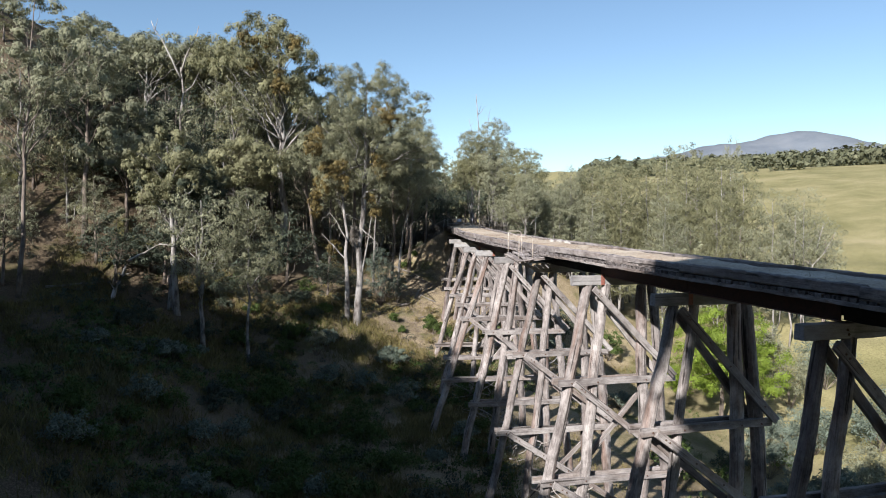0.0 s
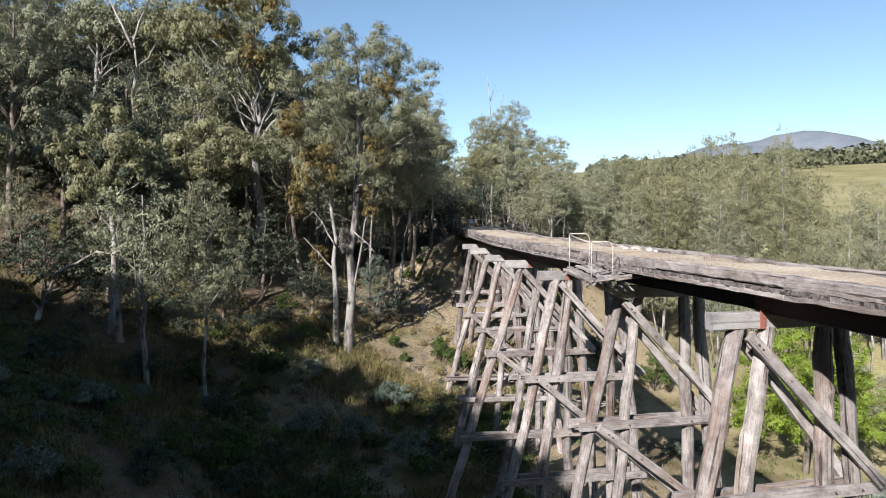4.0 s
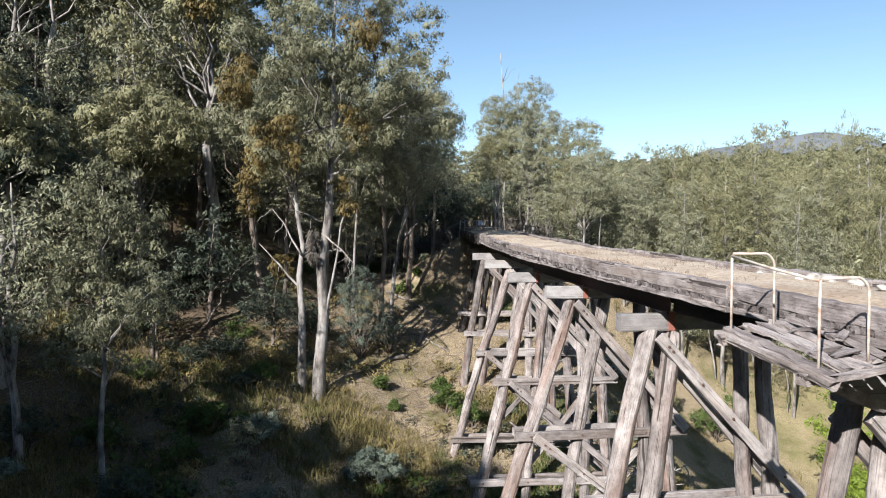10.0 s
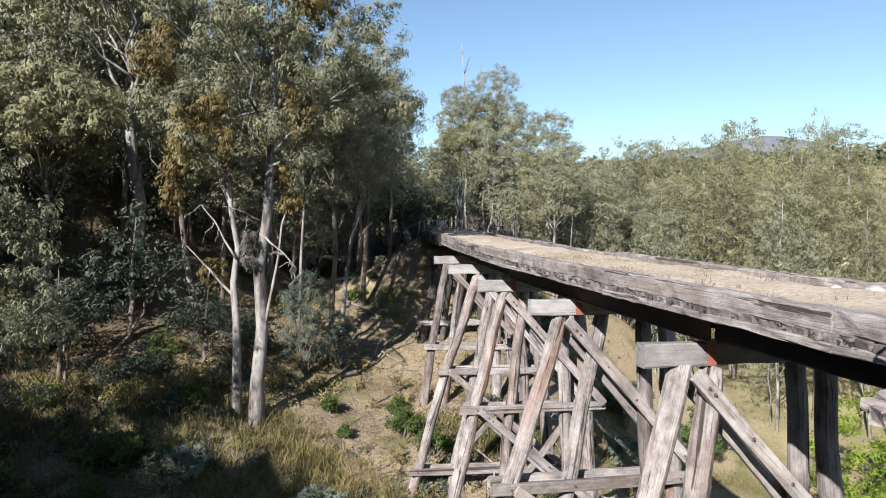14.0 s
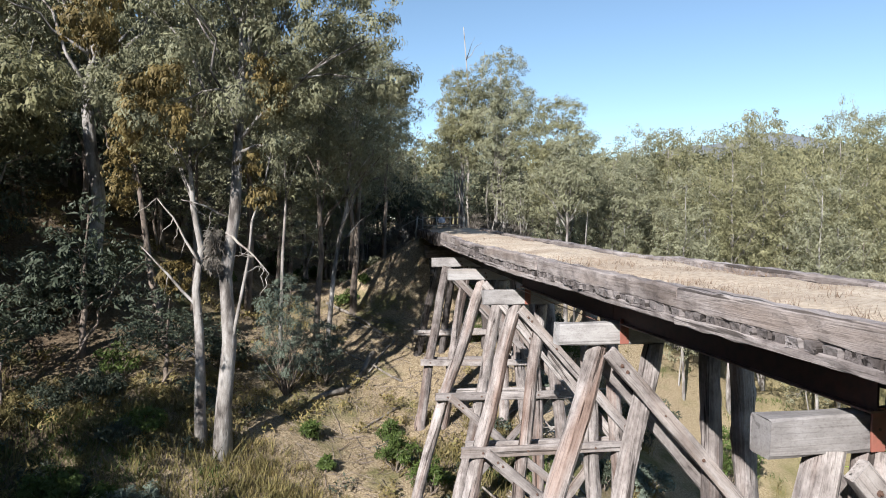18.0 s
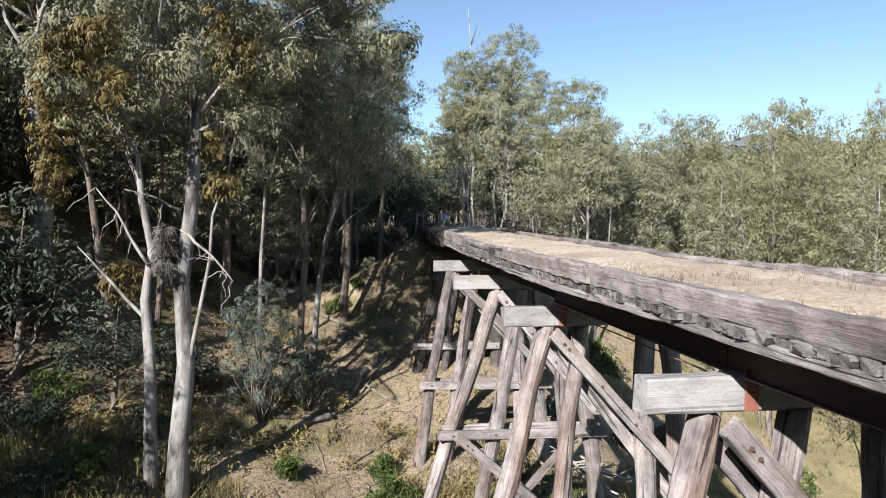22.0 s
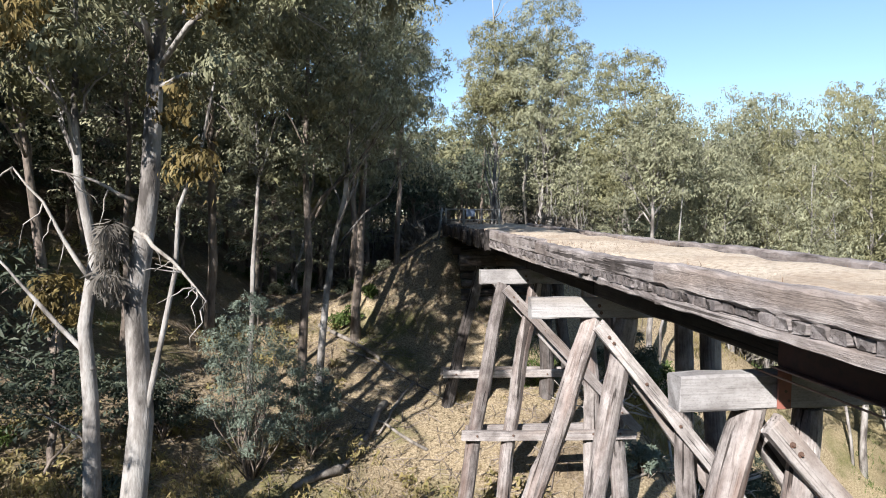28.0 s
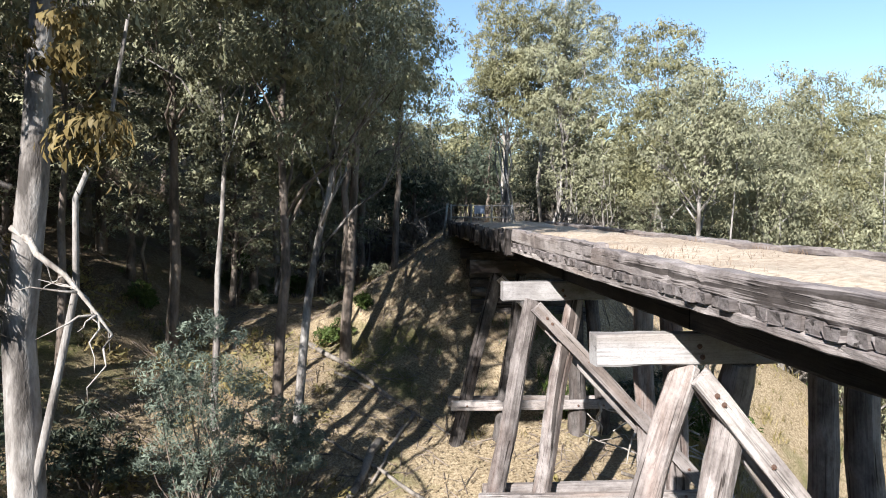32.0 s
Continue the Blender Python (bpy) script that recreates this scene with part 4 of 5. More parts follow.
part("rail", tubes_mesh("rail", [([(0.14, 78.2, g + 1.3), (-0.4, 80.6, g + 1.05), (-0.9, 83.5, g + 0.8)], [0.025] * 3, 6)], M_GATE), end_post)
part("rail", tubes_mesh("rail", [([(0.14, 78.2, g + 1.38), (0.35, 80.6, g + 1.33), (0.58, 83.0, g + 1.28)], [0.022] * 3, 6)], M_GATE), end_post)

# ---- hero trees on the left bank ----
def gnd(x, y, dz=0.0):
    return (x, y, ground_at(x, y) + dz)


def droop(cx, cy, cz, r, rz, n, seed, k=0.5):
    rr = random.Random(seed)
    return [(cx + rr.uniform(-r, r), cy + rr.uniform(-r, r), cz + rr.uniform(-rz, rz), k * rr.uniform(0.6, 1.2), k * rr.uniform(0.9, 1.7)) for _ in range(n)]


make_tree(gnd(-7.45, 60.5), "tall pale-trunked gum with a broad domed crown and hanging mistletoe", 22.6, 8.6, 6.0, 96000, 1, M_DOME, M_BARK, 0.33, (0.9, 0.6), (0.5, 0.4), 0.16, 150, 0.98,
          (("mistletoe", M_MISTLE, droop(2.6, -3.3, 17.4, 0.7, 0.7, 7, 5, 0.55) + droop(-2.8, -3.4, 15.4, 1.0, 0.9, 9, 8, 0.6) + droop(2.2, -1.4, 13.8, 0.6, 0.9, 6, 9, 0.5) + droop(1.4, -0.7, 10.4, 0.4, 0.9, 6, 12, 0.45), 9000, "orange-brown hanging mistletoe"),
           ("dead_foliage", M_DEADTWIG, droop(-0.25, -0.25, 7.2, 0.18, 1.2, 8, 6, 0.26), 1000, "grey-brown dead hanging twigs")), 3, limbs=16, fork=0.5, rise=1.1, bare=(((0.1, 0, 2.2), (1.9, 0.1, 11.6), 0.085, 0), ((0.2, 0, 8.4), (1.9, -0.6, 6.9), 0.06, 12), ((0.2, 0, 9.0), (-1.3, -0.4, 9.6), 0.05, 4)), slim=0.36, cover=1.7, lobe=0.50, under=-0.6)
make_tree(gnd(-8.3, 60.9), "slender pale gum with sparse orange mistletoe clumps", 14.8, 9.6, 1.7, 6000, 2, M_GUM_OLIVE, M_BARK, 0.24, (-0.4, 0.2), (-0.5, 0), 0.15, 24, 0.75,
          (("mistletoe", M_MISTLE, droop(-0.6, -2.8, 12.4, 1.0, 1.2, 12, 15, 0.6) + droop(-2.6, -0.5, 10.8, 0.5, 1.5, 7, 25, 0.5), 10000, "orange-brown hanging mistletoe"),
           ("mistletoe_ball", M_MISTLE, droop(-1.5, 1.3, 6.2, 0.35, 0.3, 7, 16, 0.45), 1900, "round yellowish mistletoe ball")), 2, limbs=10, fork=0.55, bare=(((0, 0, 5.0), (-2.3, 0.2, 7.6), 0.075, 2), ((-0.05, 0, 7.0), (-1.5, -0.3, 9.4), 0.06, 5), ((-0.05, 0, 3.2), (-0.9, -0.2, 4.0), 0.03, 3)), slim=0.36)
make_tree(gnd(-14.8, 52.8), "young bushy grey-green gum sapling", 13.4, 4.2, 2.5, 24000, 3, M_DOME, M_BARK, 0.14, (0.1, 0.2), (0, 0), 0.15, 90, 0.7, (), 2, limbs=14, slim=0.36, cover=2.0, under=-0.8)
make_tree(gnd(-15.6, 69.0), "tall white-trunked gum with an olive crown and mistletoe", 31.8 - ground_at(-15.6, 69.0), 11.5, 6.2, 40000, 4, M_GUM_OLIVE, M_BARK, 0.42, (-0.8, 0.8), (-0.6, 0), 0.26, 70, 1.3,
          (("mistletoe", M_MISTLE, droop(-2, -3.5, 19.5, 1.6, 1.2, 4, 35, 0.6) + droop(1.8, -3.8, 19, 0.7, 0.9, 3, 36, 0.55) + droop(0, -4, 16, 2.5, 0.8, 4, 37, 0.55), 4200, "orange-brown hanging mistletoe"),), 3, limbs=24, fork=0.4, rise=1.2, slim=0.36)
make_tree(gnd(-24.0, 74.0), "tall grey-green gum in the hillside forest", 31.5 - ground_at(-24.0, 74.0), 9.0, 5.6, 26000, 5, M_GUM_OLIVE, M_BARK, 0.34, (0.3, 0.4), (0, 0), 0.27, 60, 1.3, (), 2, slim=0.36)
make_tree(gnd(-31.5, 74.0), "tall grey-green gum in the hillside forest", 30.0 - ground_at(-31.5, 74.0), 8.0, 5.0, 20000, 6, M_GUM, M_BARK, 0.3, (0.3, 0.4), (0, 0), 0.27, 50, 1.25, (), 2, slim=0.36)
make_tree(gnd(-32.0, 62.5), "sparse dark-limbed gum with open foliage", 30.5 - ground_at(-32.0, 62.5), 9.0, 4.6, 17000, 7, M_GUM, M_BARK_DARK, 0.3, (0.6, 0.4), (0, 0), 0.24, 34, 1.0, (), 3, limbs=20, slim=0.36)
make_tree(gnd(-33.5, 55.0), "sparse tall gum with a pale bent trunk", 31.0 - ground_at(-33.5, 55.0), 11.0, 5.0, 17000, 8, M_GUM, M_BARK_DARK, 0.2, (1.5, 0.4), (0, 0), 0.24, 34, 1.0, (), 3, limbs=20, slim=0.36)
make_tree(gnd(-29.0, 64.0), "grey-green gum with a low spreading crown", 22.5 - ground_at(-29.0, 64.0), 5.0, 4.4, 26000, 9, M_GUM, M_BARK_DARK, 0.22, (0.3, 0), (0, 0), 0.24, 44, 1.15, slim=0.36)
make_tree(gnd(-22.0, 57.7), "dark-trunked gum with an olive crown", 19.5 - ground_at(-22.0, 57.7), 8.5, 3.8, 20000, 10, M_GUM_OLIVE, M_BARK, 0.3, (-1.0, 0.8), (0, 0.5), 0.23, 36, 1.05, slim=0.36)
make_tree(gnd(-22.8, 58.2), "dark-trunked gum leaning beside its neighbour", 13.0, 7.0, 3.2, 15000, 11, M_GUM_DARK, M_BARK, 0.27, (0.6, 1.2), (0.4, 0.5), 0.23, 30, 1.0, slim=0.36)
make_tree(gnd(-18.0, 63.5), "olive-crowned gum standing on the dark slope", 20.0 - ground_at(-18.0, 63.5), 8.0, 3.4, 22000, 12, M_GUM_OLIVE, M_BARK_DARK, 0.22, (0.2, 0.3), (0, 0), 0.23, 38, 1.05, slim=0.36)
make_tree(gnd(-11.5, 66.5), "bent dark-limbed gum in the shade", 13.5, 9.5, 2.8, 8000, 13, M_DOME, M_BARK_DARK, 0.22, (-2.0, 0.3), (0, 0), 0.22, 34, 1.0, slim=0.36)

# dense dark gums between the tall tree and the embankment
for k, (x, yy, h, low, r, cnt, tr, ln, mat, bark) in enumerate((
        (-4.6, 69.1, 15.5, 6.5, 2.6, 11780, 0.15, (1.7, 1.2), M_GUM, M_BARK),
        (-5.1, 69.6, 17.5, 6.5, 3.2, 16000, 0.18, (0.3, 0.8), M_GUM, M_BARK_DARK),
        (-7.0, 70.2, 15.5, 8.0, 3.3, 16000, 0.11, (0.3, 0.4), M_GUM, M_BARK),
        (-3.6, 74.4, 17.0, 6.5, 2.8, 17000, 0.20, (0.4, 0.3), M_GUM, M_BARK_DARK),
        (-4.2, 80.5, 16.0, 5.0, 3.0, 17000, 0.20, (0.3, 0.5), M_GUM, M_BARK_DARK),
        (-9.5, 74.0, 17.5, 8.5, 3.6, 14879, 0.22, (0.2, 0.2), M_GUM, M_BARK_DARK),
        (-4.0, 87.2, 15.0, 3.0, 3.4, 20000, 0.22, (0.2, 0.2), M_GUM, M_BARK_DARK),
        (-2.6, 94.0, 12.0, 2.0, 3.2, 11160, 0.18, (0.4, 0), M_GUM, M_BARK_DARK),
        (-8.5, 82.0, 16.0, 3.5, 4.0, 13640, 0.22, (0, 0), M_GUM, M_BARK_DARK),
        (-13.5, 78.0, 16.0, 4.0, 4.0, 13640, 0.22, (0, 0), M_GUM, M_BARK_DARK),
        (-2.0, 78.5, 12.5, 5.0, 1.7, 9000, 0.14, (0.5, 0.3), M_GUM, M_BARK_DARK),
        (-11.5, 70.4, 15.0, 8.5, 2.6, 11160, 0.14, (0.3, 0.3), M_GUM, M_BARK_DARK))):
    make_tree(gnd(x, yy), "slim grey-green gum on the shaded bank", h, low + 0.6, r + 0.3, int(cnt * 1.25), 200 + k, mat, bark, tr, ln, (0, 0), 0.14, 84, 0.85, (), 2, limbs=14, slim=0.38, cover=1.4)
make_shrub(gnd(-5.9, 65.6), "blue-grey silver wattle bush beneath the gums", 1.9, 5.4, 20000, 301, M_WATTLE, 0.11, "wattle_bush", -0.05, 90, 30, 0.2, 0.2)
make_shrub(gnd(-4.4, 67.0), "blue-grey silver wattle bush beneath the gums", 1.2, 3.0, 10000, 302, M_WATTLE, 0.11, "wattle_bush", -0.05, 60, 20, 0.2, 0.2)

# ---- repeated gums: templates and copies ----
TEMPLATES = ((15, "grey-green gum with a rounded crown", 3.4, 4.2, 7200, M_GUM, M_BARK, 0.225, 16, 1, 1),
             (14, "olive-green gum with a dense low crown", 3.3, 2.6, 7200, M_GUM_OLIVE, M_BARK, 0.225, 16, 1, 1),
             (16, "olive gum with a spreading crown", 3.8, 4.5, 7200, M_GUM_OLIVE, M_BARK, 0.25, 18, 1, 1),
             (13, "bushy grey-green gum with a low crown", 3.1, 1.4, 7200, M_GUM, M_BARK_DARK, 0.225, 14, 1, 1),
             (10, "low-branching gum with forest shade put into its leaf colour", 2.9, 1.0, 2900, M_GUM_DARK, M_BARK_DARK, 0.35, 10, 1, 1),
             (16, "tall forest gum with a deep crown", 4.2, 3.0, 4000, M_GUM_OLIVE, M_BARK_DARK, 0.42, 10, 0, 1),
             (16, "tall olive forest gum with a deep crown", 4.2, 4.0, 4000, M_GUM_OLIVE, M_BARK, 0.44, 10, 1, 1),
             (16, "tall unseen gum placed for the shade it casts", 4.2, 2.5, 1800, M_GUM_OLIVE, M_BARK_DARK, 1.6, 4, 0, 0),
             (12, "slim pale-stemmed gum sapling", 1.7, 3.4, 1600, M_GUM, M_BARK, 0.29, 6, 4, 0))
MADE = {}


def gum(kind, x, y, top, wide=1.0, turn=0.0, dz=0.0):
    """A gum of that template whose top reaches the height given."""
    h, label, r, low, cnt, mat, bark, sz, limbs, stems, twigs = TEMPLATES[kind]
    g = ground_at(x, y) + dz
    s = max(0.3, (top - g) / h)
    m = pose(x, y, g, 0, 0, turn) @ Matrix.Diagonal((wide * s ** 0.5, wide * s ** 0.5, s, 1))
    if kind not in MADE:
        MADE[kind] = make_tree((0, 0, 0), label, h, low, r, cnt, 400 + kind, mat, bark, 0.19 if kind < 8 else 0.085, (0.3, 0.2), (0, 0), sz, 64 if kind < 4 else 44, 0.98 if kind < 4 else 1.05 if kind < 8 else 0.7, (), twigs, limbs=limbs, stems=stems, slim=0.34 if kind < 5 else 0.42, cover=2.2 if kind == 7 else 1.5 if kind > 3 else 1.9, lobe=0.6, under=-0.75)
        MADE[kind].matrix_basis = m
        return MADE[kind]
    ob = MADE[kind]
    keep = ob.matrix_basis.copy()
    ob.matrix_basis = Matrix()
    c = copy_thing(ob, m)
    ob.matrix_basis = keep
    return c


rng = random.Random(77)
# the row of gums on the sunny side of the bridge, one by one
SUNNY = ((5.9, 83.5, 24.4, 3.4, 2.5, 30000, M_GUM, 0.15, 6), (3.5, 85.1, 23.2, 3.6, 2.1, 21000, M_GUM_OLIVE, 0.13, 5), (9.6, 80.2, 20.7, 2.8, 2.6, 26000, M_GUM_OLIVE, 0.16, 3),
         (8.6, 73.6, 17.6, 6.4, 2.0, 12000, M_GUM, 0.15, 1), (14.6, 78.9, 18.6, 2.5, 1.9, 15000, M_GUM, 0.12, 4), (17.2, 80.5, 18.7, 3.0, 2.2, 16000, M_GUM_OLIVE, 0.13, 3), (12.2, 76.5, 16.8, 1.6, 2.0, 14000, M_GUM, 0.10, 4),
         (19.1, 75.4, 18.3, 1.0, 3.1, 30000, M_GUM_OLIVE, 0.16, 2), (23.3, 79.5, 18.8, 2.0, 2.7, 20000, M_GUM_OLIVE, 0.16, 3), (15.9, 74.5, 15.5, 1.0, 2.0, 12000, M_GUM, 0.10, 4), (26.6, 76.5, 18.7, 3.0, 3.0, 24000, M_GUM_OLIVE, 0.16, 3),
         (31.0, 78.5, 19.7, 4.0, 3.2, 24000, M_GUM_OLIVE, 0.18, 3), (28.3, 71.5, 14.6, 2.2, 2.3, 12000, M_GUM_OLIVE, 0.11, 2), (22.8, 72.5, 15.2, 1.0, 2.6, 16000, M_GUM, 0.11, 3), (34.6, 73.0, 15.5, 1.2, 2.8, 16000, M_GUM, 0.12, 2), (37.8, 73.5, 15.8, 1.4, 2.6, 14000, M_GUM, 0.12, 2))
for k, (x, yy, top, low, r, cnt, mat, tr, st) in enumerate(SUNNY):
    g = ground_at(x, yy)
    make_tree(gnd(x, yy), "grey-green gum with slender pale stems in the sunlit row" if mat is M_GUM else "olive-green gum with a dense domed crown in the sunlit row", top - g, low, r, int(cnt * 1.6), 330 + k, mat, M_BARK, tr,
              (rng.uniform(-0.3, 0.3), 0.2), (0, 0), 0.125, 240, 0.36 + 0.12 * r, (), 2, limbs=18, stems=st if k < 3 else min(st, 1), slim=0.42, fork=0.2, cover=2.4, lobe=0.66, under=-0.85)
RIGHT = ((2, 21.5, 83.5, 16.8, 1.0), (2, 26.5, 83.5, 16.6, 1.0), (1, 34.5, 80.0, 17.6, 1.0), (1, 39.5, 79.0, 15.0, 1.0), (0, 43.0, 80.0, 13.0, 0.9), (2, 33.0, 92.0, 18.5, 1.0),
         (3, 7.0, 90.0, 17.0, 1.0), (3, 11.5, 86.0, 16.0, 1.0), (1, 23.0, 93.3, 20.4, 0.75), (2, 31.4, 98.8, 22.4, 0.95), (2, 36.0, 104.0, 23.5, 0.9), (3, 13.0, 92.0, 15.0, 1.0), (3, 17.5, 84.5, 14.5, 1.0),
         (1, 41.5, 107.0, 21.0, 0.9), (0, 40.0, 97.0, 24.0, 0.4), (3, 8.2, 77.5, 13.2, 0.8), (3, 31.5, 74.5, 12.5, 0.85), (3, 25.8, 73.5, 12.5, 0.8), (3, 40.5, 74.5, 11.5, 0.85),
         (1, 16.0, 90.0, 18.6, 1.15), (2, 27.5, 90.0, 19.2, 1.15), (1, 20.5, 88.0, 19.2, 1.15), (2, 36.0, 88.0, 19.8, 1.15), (1, 31.0, 86.5, 19.4, 1.15), (3, 3.0, 122.0, 19.0, 1.3), (3, 6.2, 131.0, 20.0, 1.3), (3, 8.5, 124.0, 18.0, 1.2), (3, -1.0, 127.0, 19.0, 1.3), (3, 5.0, 114.5, 16.5, 0.9),
         (4, 2.4, 118.0, 17.5, 0.9), (4, 3.2, 126.0, 19.0, 1.0), (4, 1.6, 133.0, 19.5, 1.0), (4, 4.3, 136.0, 19.5, 1.0))
for k, x, yy, top, wide in RIGHT:
    gum(k, x, yy, top, wide, rng.uniform(0, 360))
LEFT = []
for gy_ in (81, 90, 100, 112):
    for gx_ in range(-66, -9, 7):
        LEFT.append((gx_ + rng.uniform(-2.5, 2.5), gy_ + rng.uniform(-2.5, 2.5)))
LEFT += [(-48, 68), (-46, 74), (-39, 76), (-20.5, 80), (-12, 92), (-7, 101), (0.0, 108), (-4, 114), (1.5, 124), (5.5, 130), (11, 118), (13, 106), (10, 100), (-9, 110), (17, 112), (8, 138), (-2, 134), (14, 128), (20, 120), (6, 146), (2.5, 150), (9.5, 152), (5, 160)]
for x, yy in LEFT:
    g = ground_at(x, yy)
    top = g + rng.uniform(12, 17)
    gum(rng.choice((5, 6)), x, yy, min(top, 12 + (0.262 if x > -36 else 0.25) * yy) if x < -9 else g + rng.uniform(10, 14), rng.uniform(1.0, 1.25), rng.uniform(0, 360))
for k in range(34):
    x, yy = rng.uniform(-46, -11), rng.uniform(64, 80)
    if -19.5 < x < -11 and yy < 70:
        continue
    gum(4, x, yy, ground_at(x, yy) + rng.uniform(3.5, 8.0), rng.uniform(0.9, 1.2), rng.uniform(0, 360))
for k, x, yy, top in ((3, -38, 60, 18.5), (1, -34, 63.5, 20), (3, -30.5, 61.5, 16.5), (1, -27, 66.5, 21), (3, -41, 64, 20), (3, -25.5, 63.5, 16.5), (1, -35, 68, 23), (3, -36, 57, 15), (1, -30, 67, 22), (2, -20.5, 67, 21.5), (3, -22.5, 64.5, 15.5), (3, -43, 58, 18), (2, -37.5, 74, 27), (1, -28, 78, 28), (2, -20, 75, 28)):
    gum(k, x, yy, top, 1.0, rng.uniform(0, 360))
for x, yy, h in ((-12, 77, 7), (-9, 80, 6.5), (-14.5, 75, 8), (-6.5, 85, 6), (-11, 87, 8), (-16, 81, 8), (-4.5, 91, 6.5), (-8, 96, 8)):
    gum(3, x, yy, ground_at(x, yy) + h, 1.25, rng.uniform(0, 360))
# mid-height gums filling the shaded slope
for k, x, yy, h in ((0, -37.5, 62.0, 15), (1, -41, 57.5, 14), (3, -25.5, 66.5, 12), (0, -21.0, 69.5, 15), (4, -20.0, 65.5, 7.5), (4, -16.5, 61.8, 5.5), (4, -24.5, 61.5, 7.0), (4, -28.0, 59.8, 6.0), 
                    (4, -32.5, 65.5, 9.0), (4, -36.5, 66.5, 9.0), (4, -29.5, 69.0, 9.5), (4, -24.0, 69.8, 9.5), (4, -17.8, 72.5, 10), (4, -14.5, 64.8, 6.5), (3, -36.0, 70.0, 14), (0, -18.3, 53.0, 12.0),
                    (4, -10.5, 63.4, 4.0), (4, -1.2, 89.5, 6.5), (4, -1.5, 99.5, 8.0), (4, 0.6, 103.0, 7.0), (4, 8.0, 104.0, 9.0), (4, 3.5, 112.0, 8.0), (4, 6.8, 92.5, 5.0), 
                    (4, 4.9, 107.0, 7.5), (4, -0.5, 116.0, 8.5), (4, 7.5, 120.0, 9.0), (4, 4.6, 142.0, 8), (4, 8.0, 143.0, 8), (4, 6.2, 155.0, 9), (3, 7.0, 92.0, 8.0), (3, 8.5, 98, 9), (4, 10.5, 80.5, 5.0)):
    gum(k, x, yy, min(ground_at(x, yy) + h, 12 + 0.24 * yy), rng.uniform(0.95, 1.15), rng.uniform(0, 360))

# tall gums behind the camera whose shade lies on the near valley
for k in range(18):
    t = k / 17
    x, yy = -26 - 48 * t, 2 + 31 * min(t, 0.5) + 4 * max(0, t - 0.5)
    gum(7, x + rng.uniform(-1, 1), yy + rng.uniform(-1.5, 1.5), 35.2 + rng.uniform(-0.8, 0.8), 1.3, rng.uniform(0, 360))
    gum(7, x - 3 + rng.uniform(-1, 1), yy - 7 + rng.uniform(-2, 2), 37.2 + rng.uniform(-1.5, 1.5), 1.3, rng.uniform(0, 360))
for x, yy, top in ((-4.2, -6.5, 31.8), (-7.8, -13, 35.2), (-1, -8.5, 31.8), (-4, -14, 35.2), (2.2, -11, 32.5), (5.5, -8.5, 31.2), (9, -9, 31.2), (13, -8, 29.9), (0, -14, 35.2), (-14, -3, 19.8), (-20, 0, 22.5), (-12, -9, 24.5), (-19, -9, 25.8), (6, -14, 34.5), (10, -13, 32.5)):
    gum(7, x, yy, top, 1.3, rng.uniform(0, 360))
# unseen gums left of the view, added to shade the forest floor
for x, yy, top in ((-35, 48, 15.5), (-34.5, 43, 16.5), (-31, 40, 16.5), (-29, 36, 16.5), (-33, 34, 17.5)):
    gum(7, x, yy, top, 0.85, rng.uniform(0, 360))

# slim saplings crowding both sides of the track and closing its far end
for k in range(70):
    if k < 44:
        x, yy = rng.uniform(6.5, 24), rng.uniform(82, 112)
    elif k < 60:
        x, yy = rng.uniform(-9, -0.8), rng.uniform(86, 116)
    else:
        x, yy = rng.uniform(-3, 15), rng.uniform(124, 150)
    if k < 60 and abs(x - 2.65 - 0.0435 * (yy - 78)) < 3.2:
        continue
    gum(8, x, yy, ground_at(x, yy) + (rng.uniform(5, 7.5) if k < 44 else rng.uniform(7, 12)), rng.uniform(0.85, 1.2), rng.uniform(0, 360))

# ---- bright willow and silver bushes on the far side of the bridge ----
make_tree(gnd(24.0, 60.0), "bright yellow-green willow in full leaf by the creek", 10.5, 0.8, 5.6, 42000, 501, M_WILLOW, M_BARK_DARK, 0.22, (0.3, 0), (0, 0), 0.22, 90, 1.0, (), 1, "willow_tree", 0.4, group="willows", cover=2.4, lobe=0.6, under=-0.9)
make_shrub(gnd(15.5, 33.0), "pale silver wattle bush by the creek", 2.2, 3.6, 9000, 503, M_WATTLE, 0.16, "wattle_bush", 0.0, 40)
make_shrub(gnd(19.0, 37.5), "pale silver wattle bush by the creek", 2.4, 4.2, 9000, 504, M_WATTLE, 0.16, "wattle_bush", 0.0, 40)
make_shrub(gnd(23.5, 50.0), "grey-green wattle bush by the creek", 2.6, 4.5, 14000, 502, M_WATTLE, 0.16, "wattle_bush", 0.1, 26)

for k, (x, yy, r, h) in enumerate(((31.0, 62.0, 2.8, 5.8), (35.5, 64.5, 3.0, 5.4), (29.0, 54.0, 2.4, 4.2), (28.5, 46.5, 2.2, 3.6), (33.5, 53.0, 2.6, 4.6), (25.0, 43.5, 1.8, 3.0), (31.5, 69.0, 2.4, 4.5))):
    make_shrub(gnd(x, yy), "tall pale silver-green wattle bush by the creek", r, h, 5200, 520 + k, M_WATTLE if k % 3 else M_GUM, 0.2, "wattle_bush", 0.1, 60, 10, 0.34, 0.3)

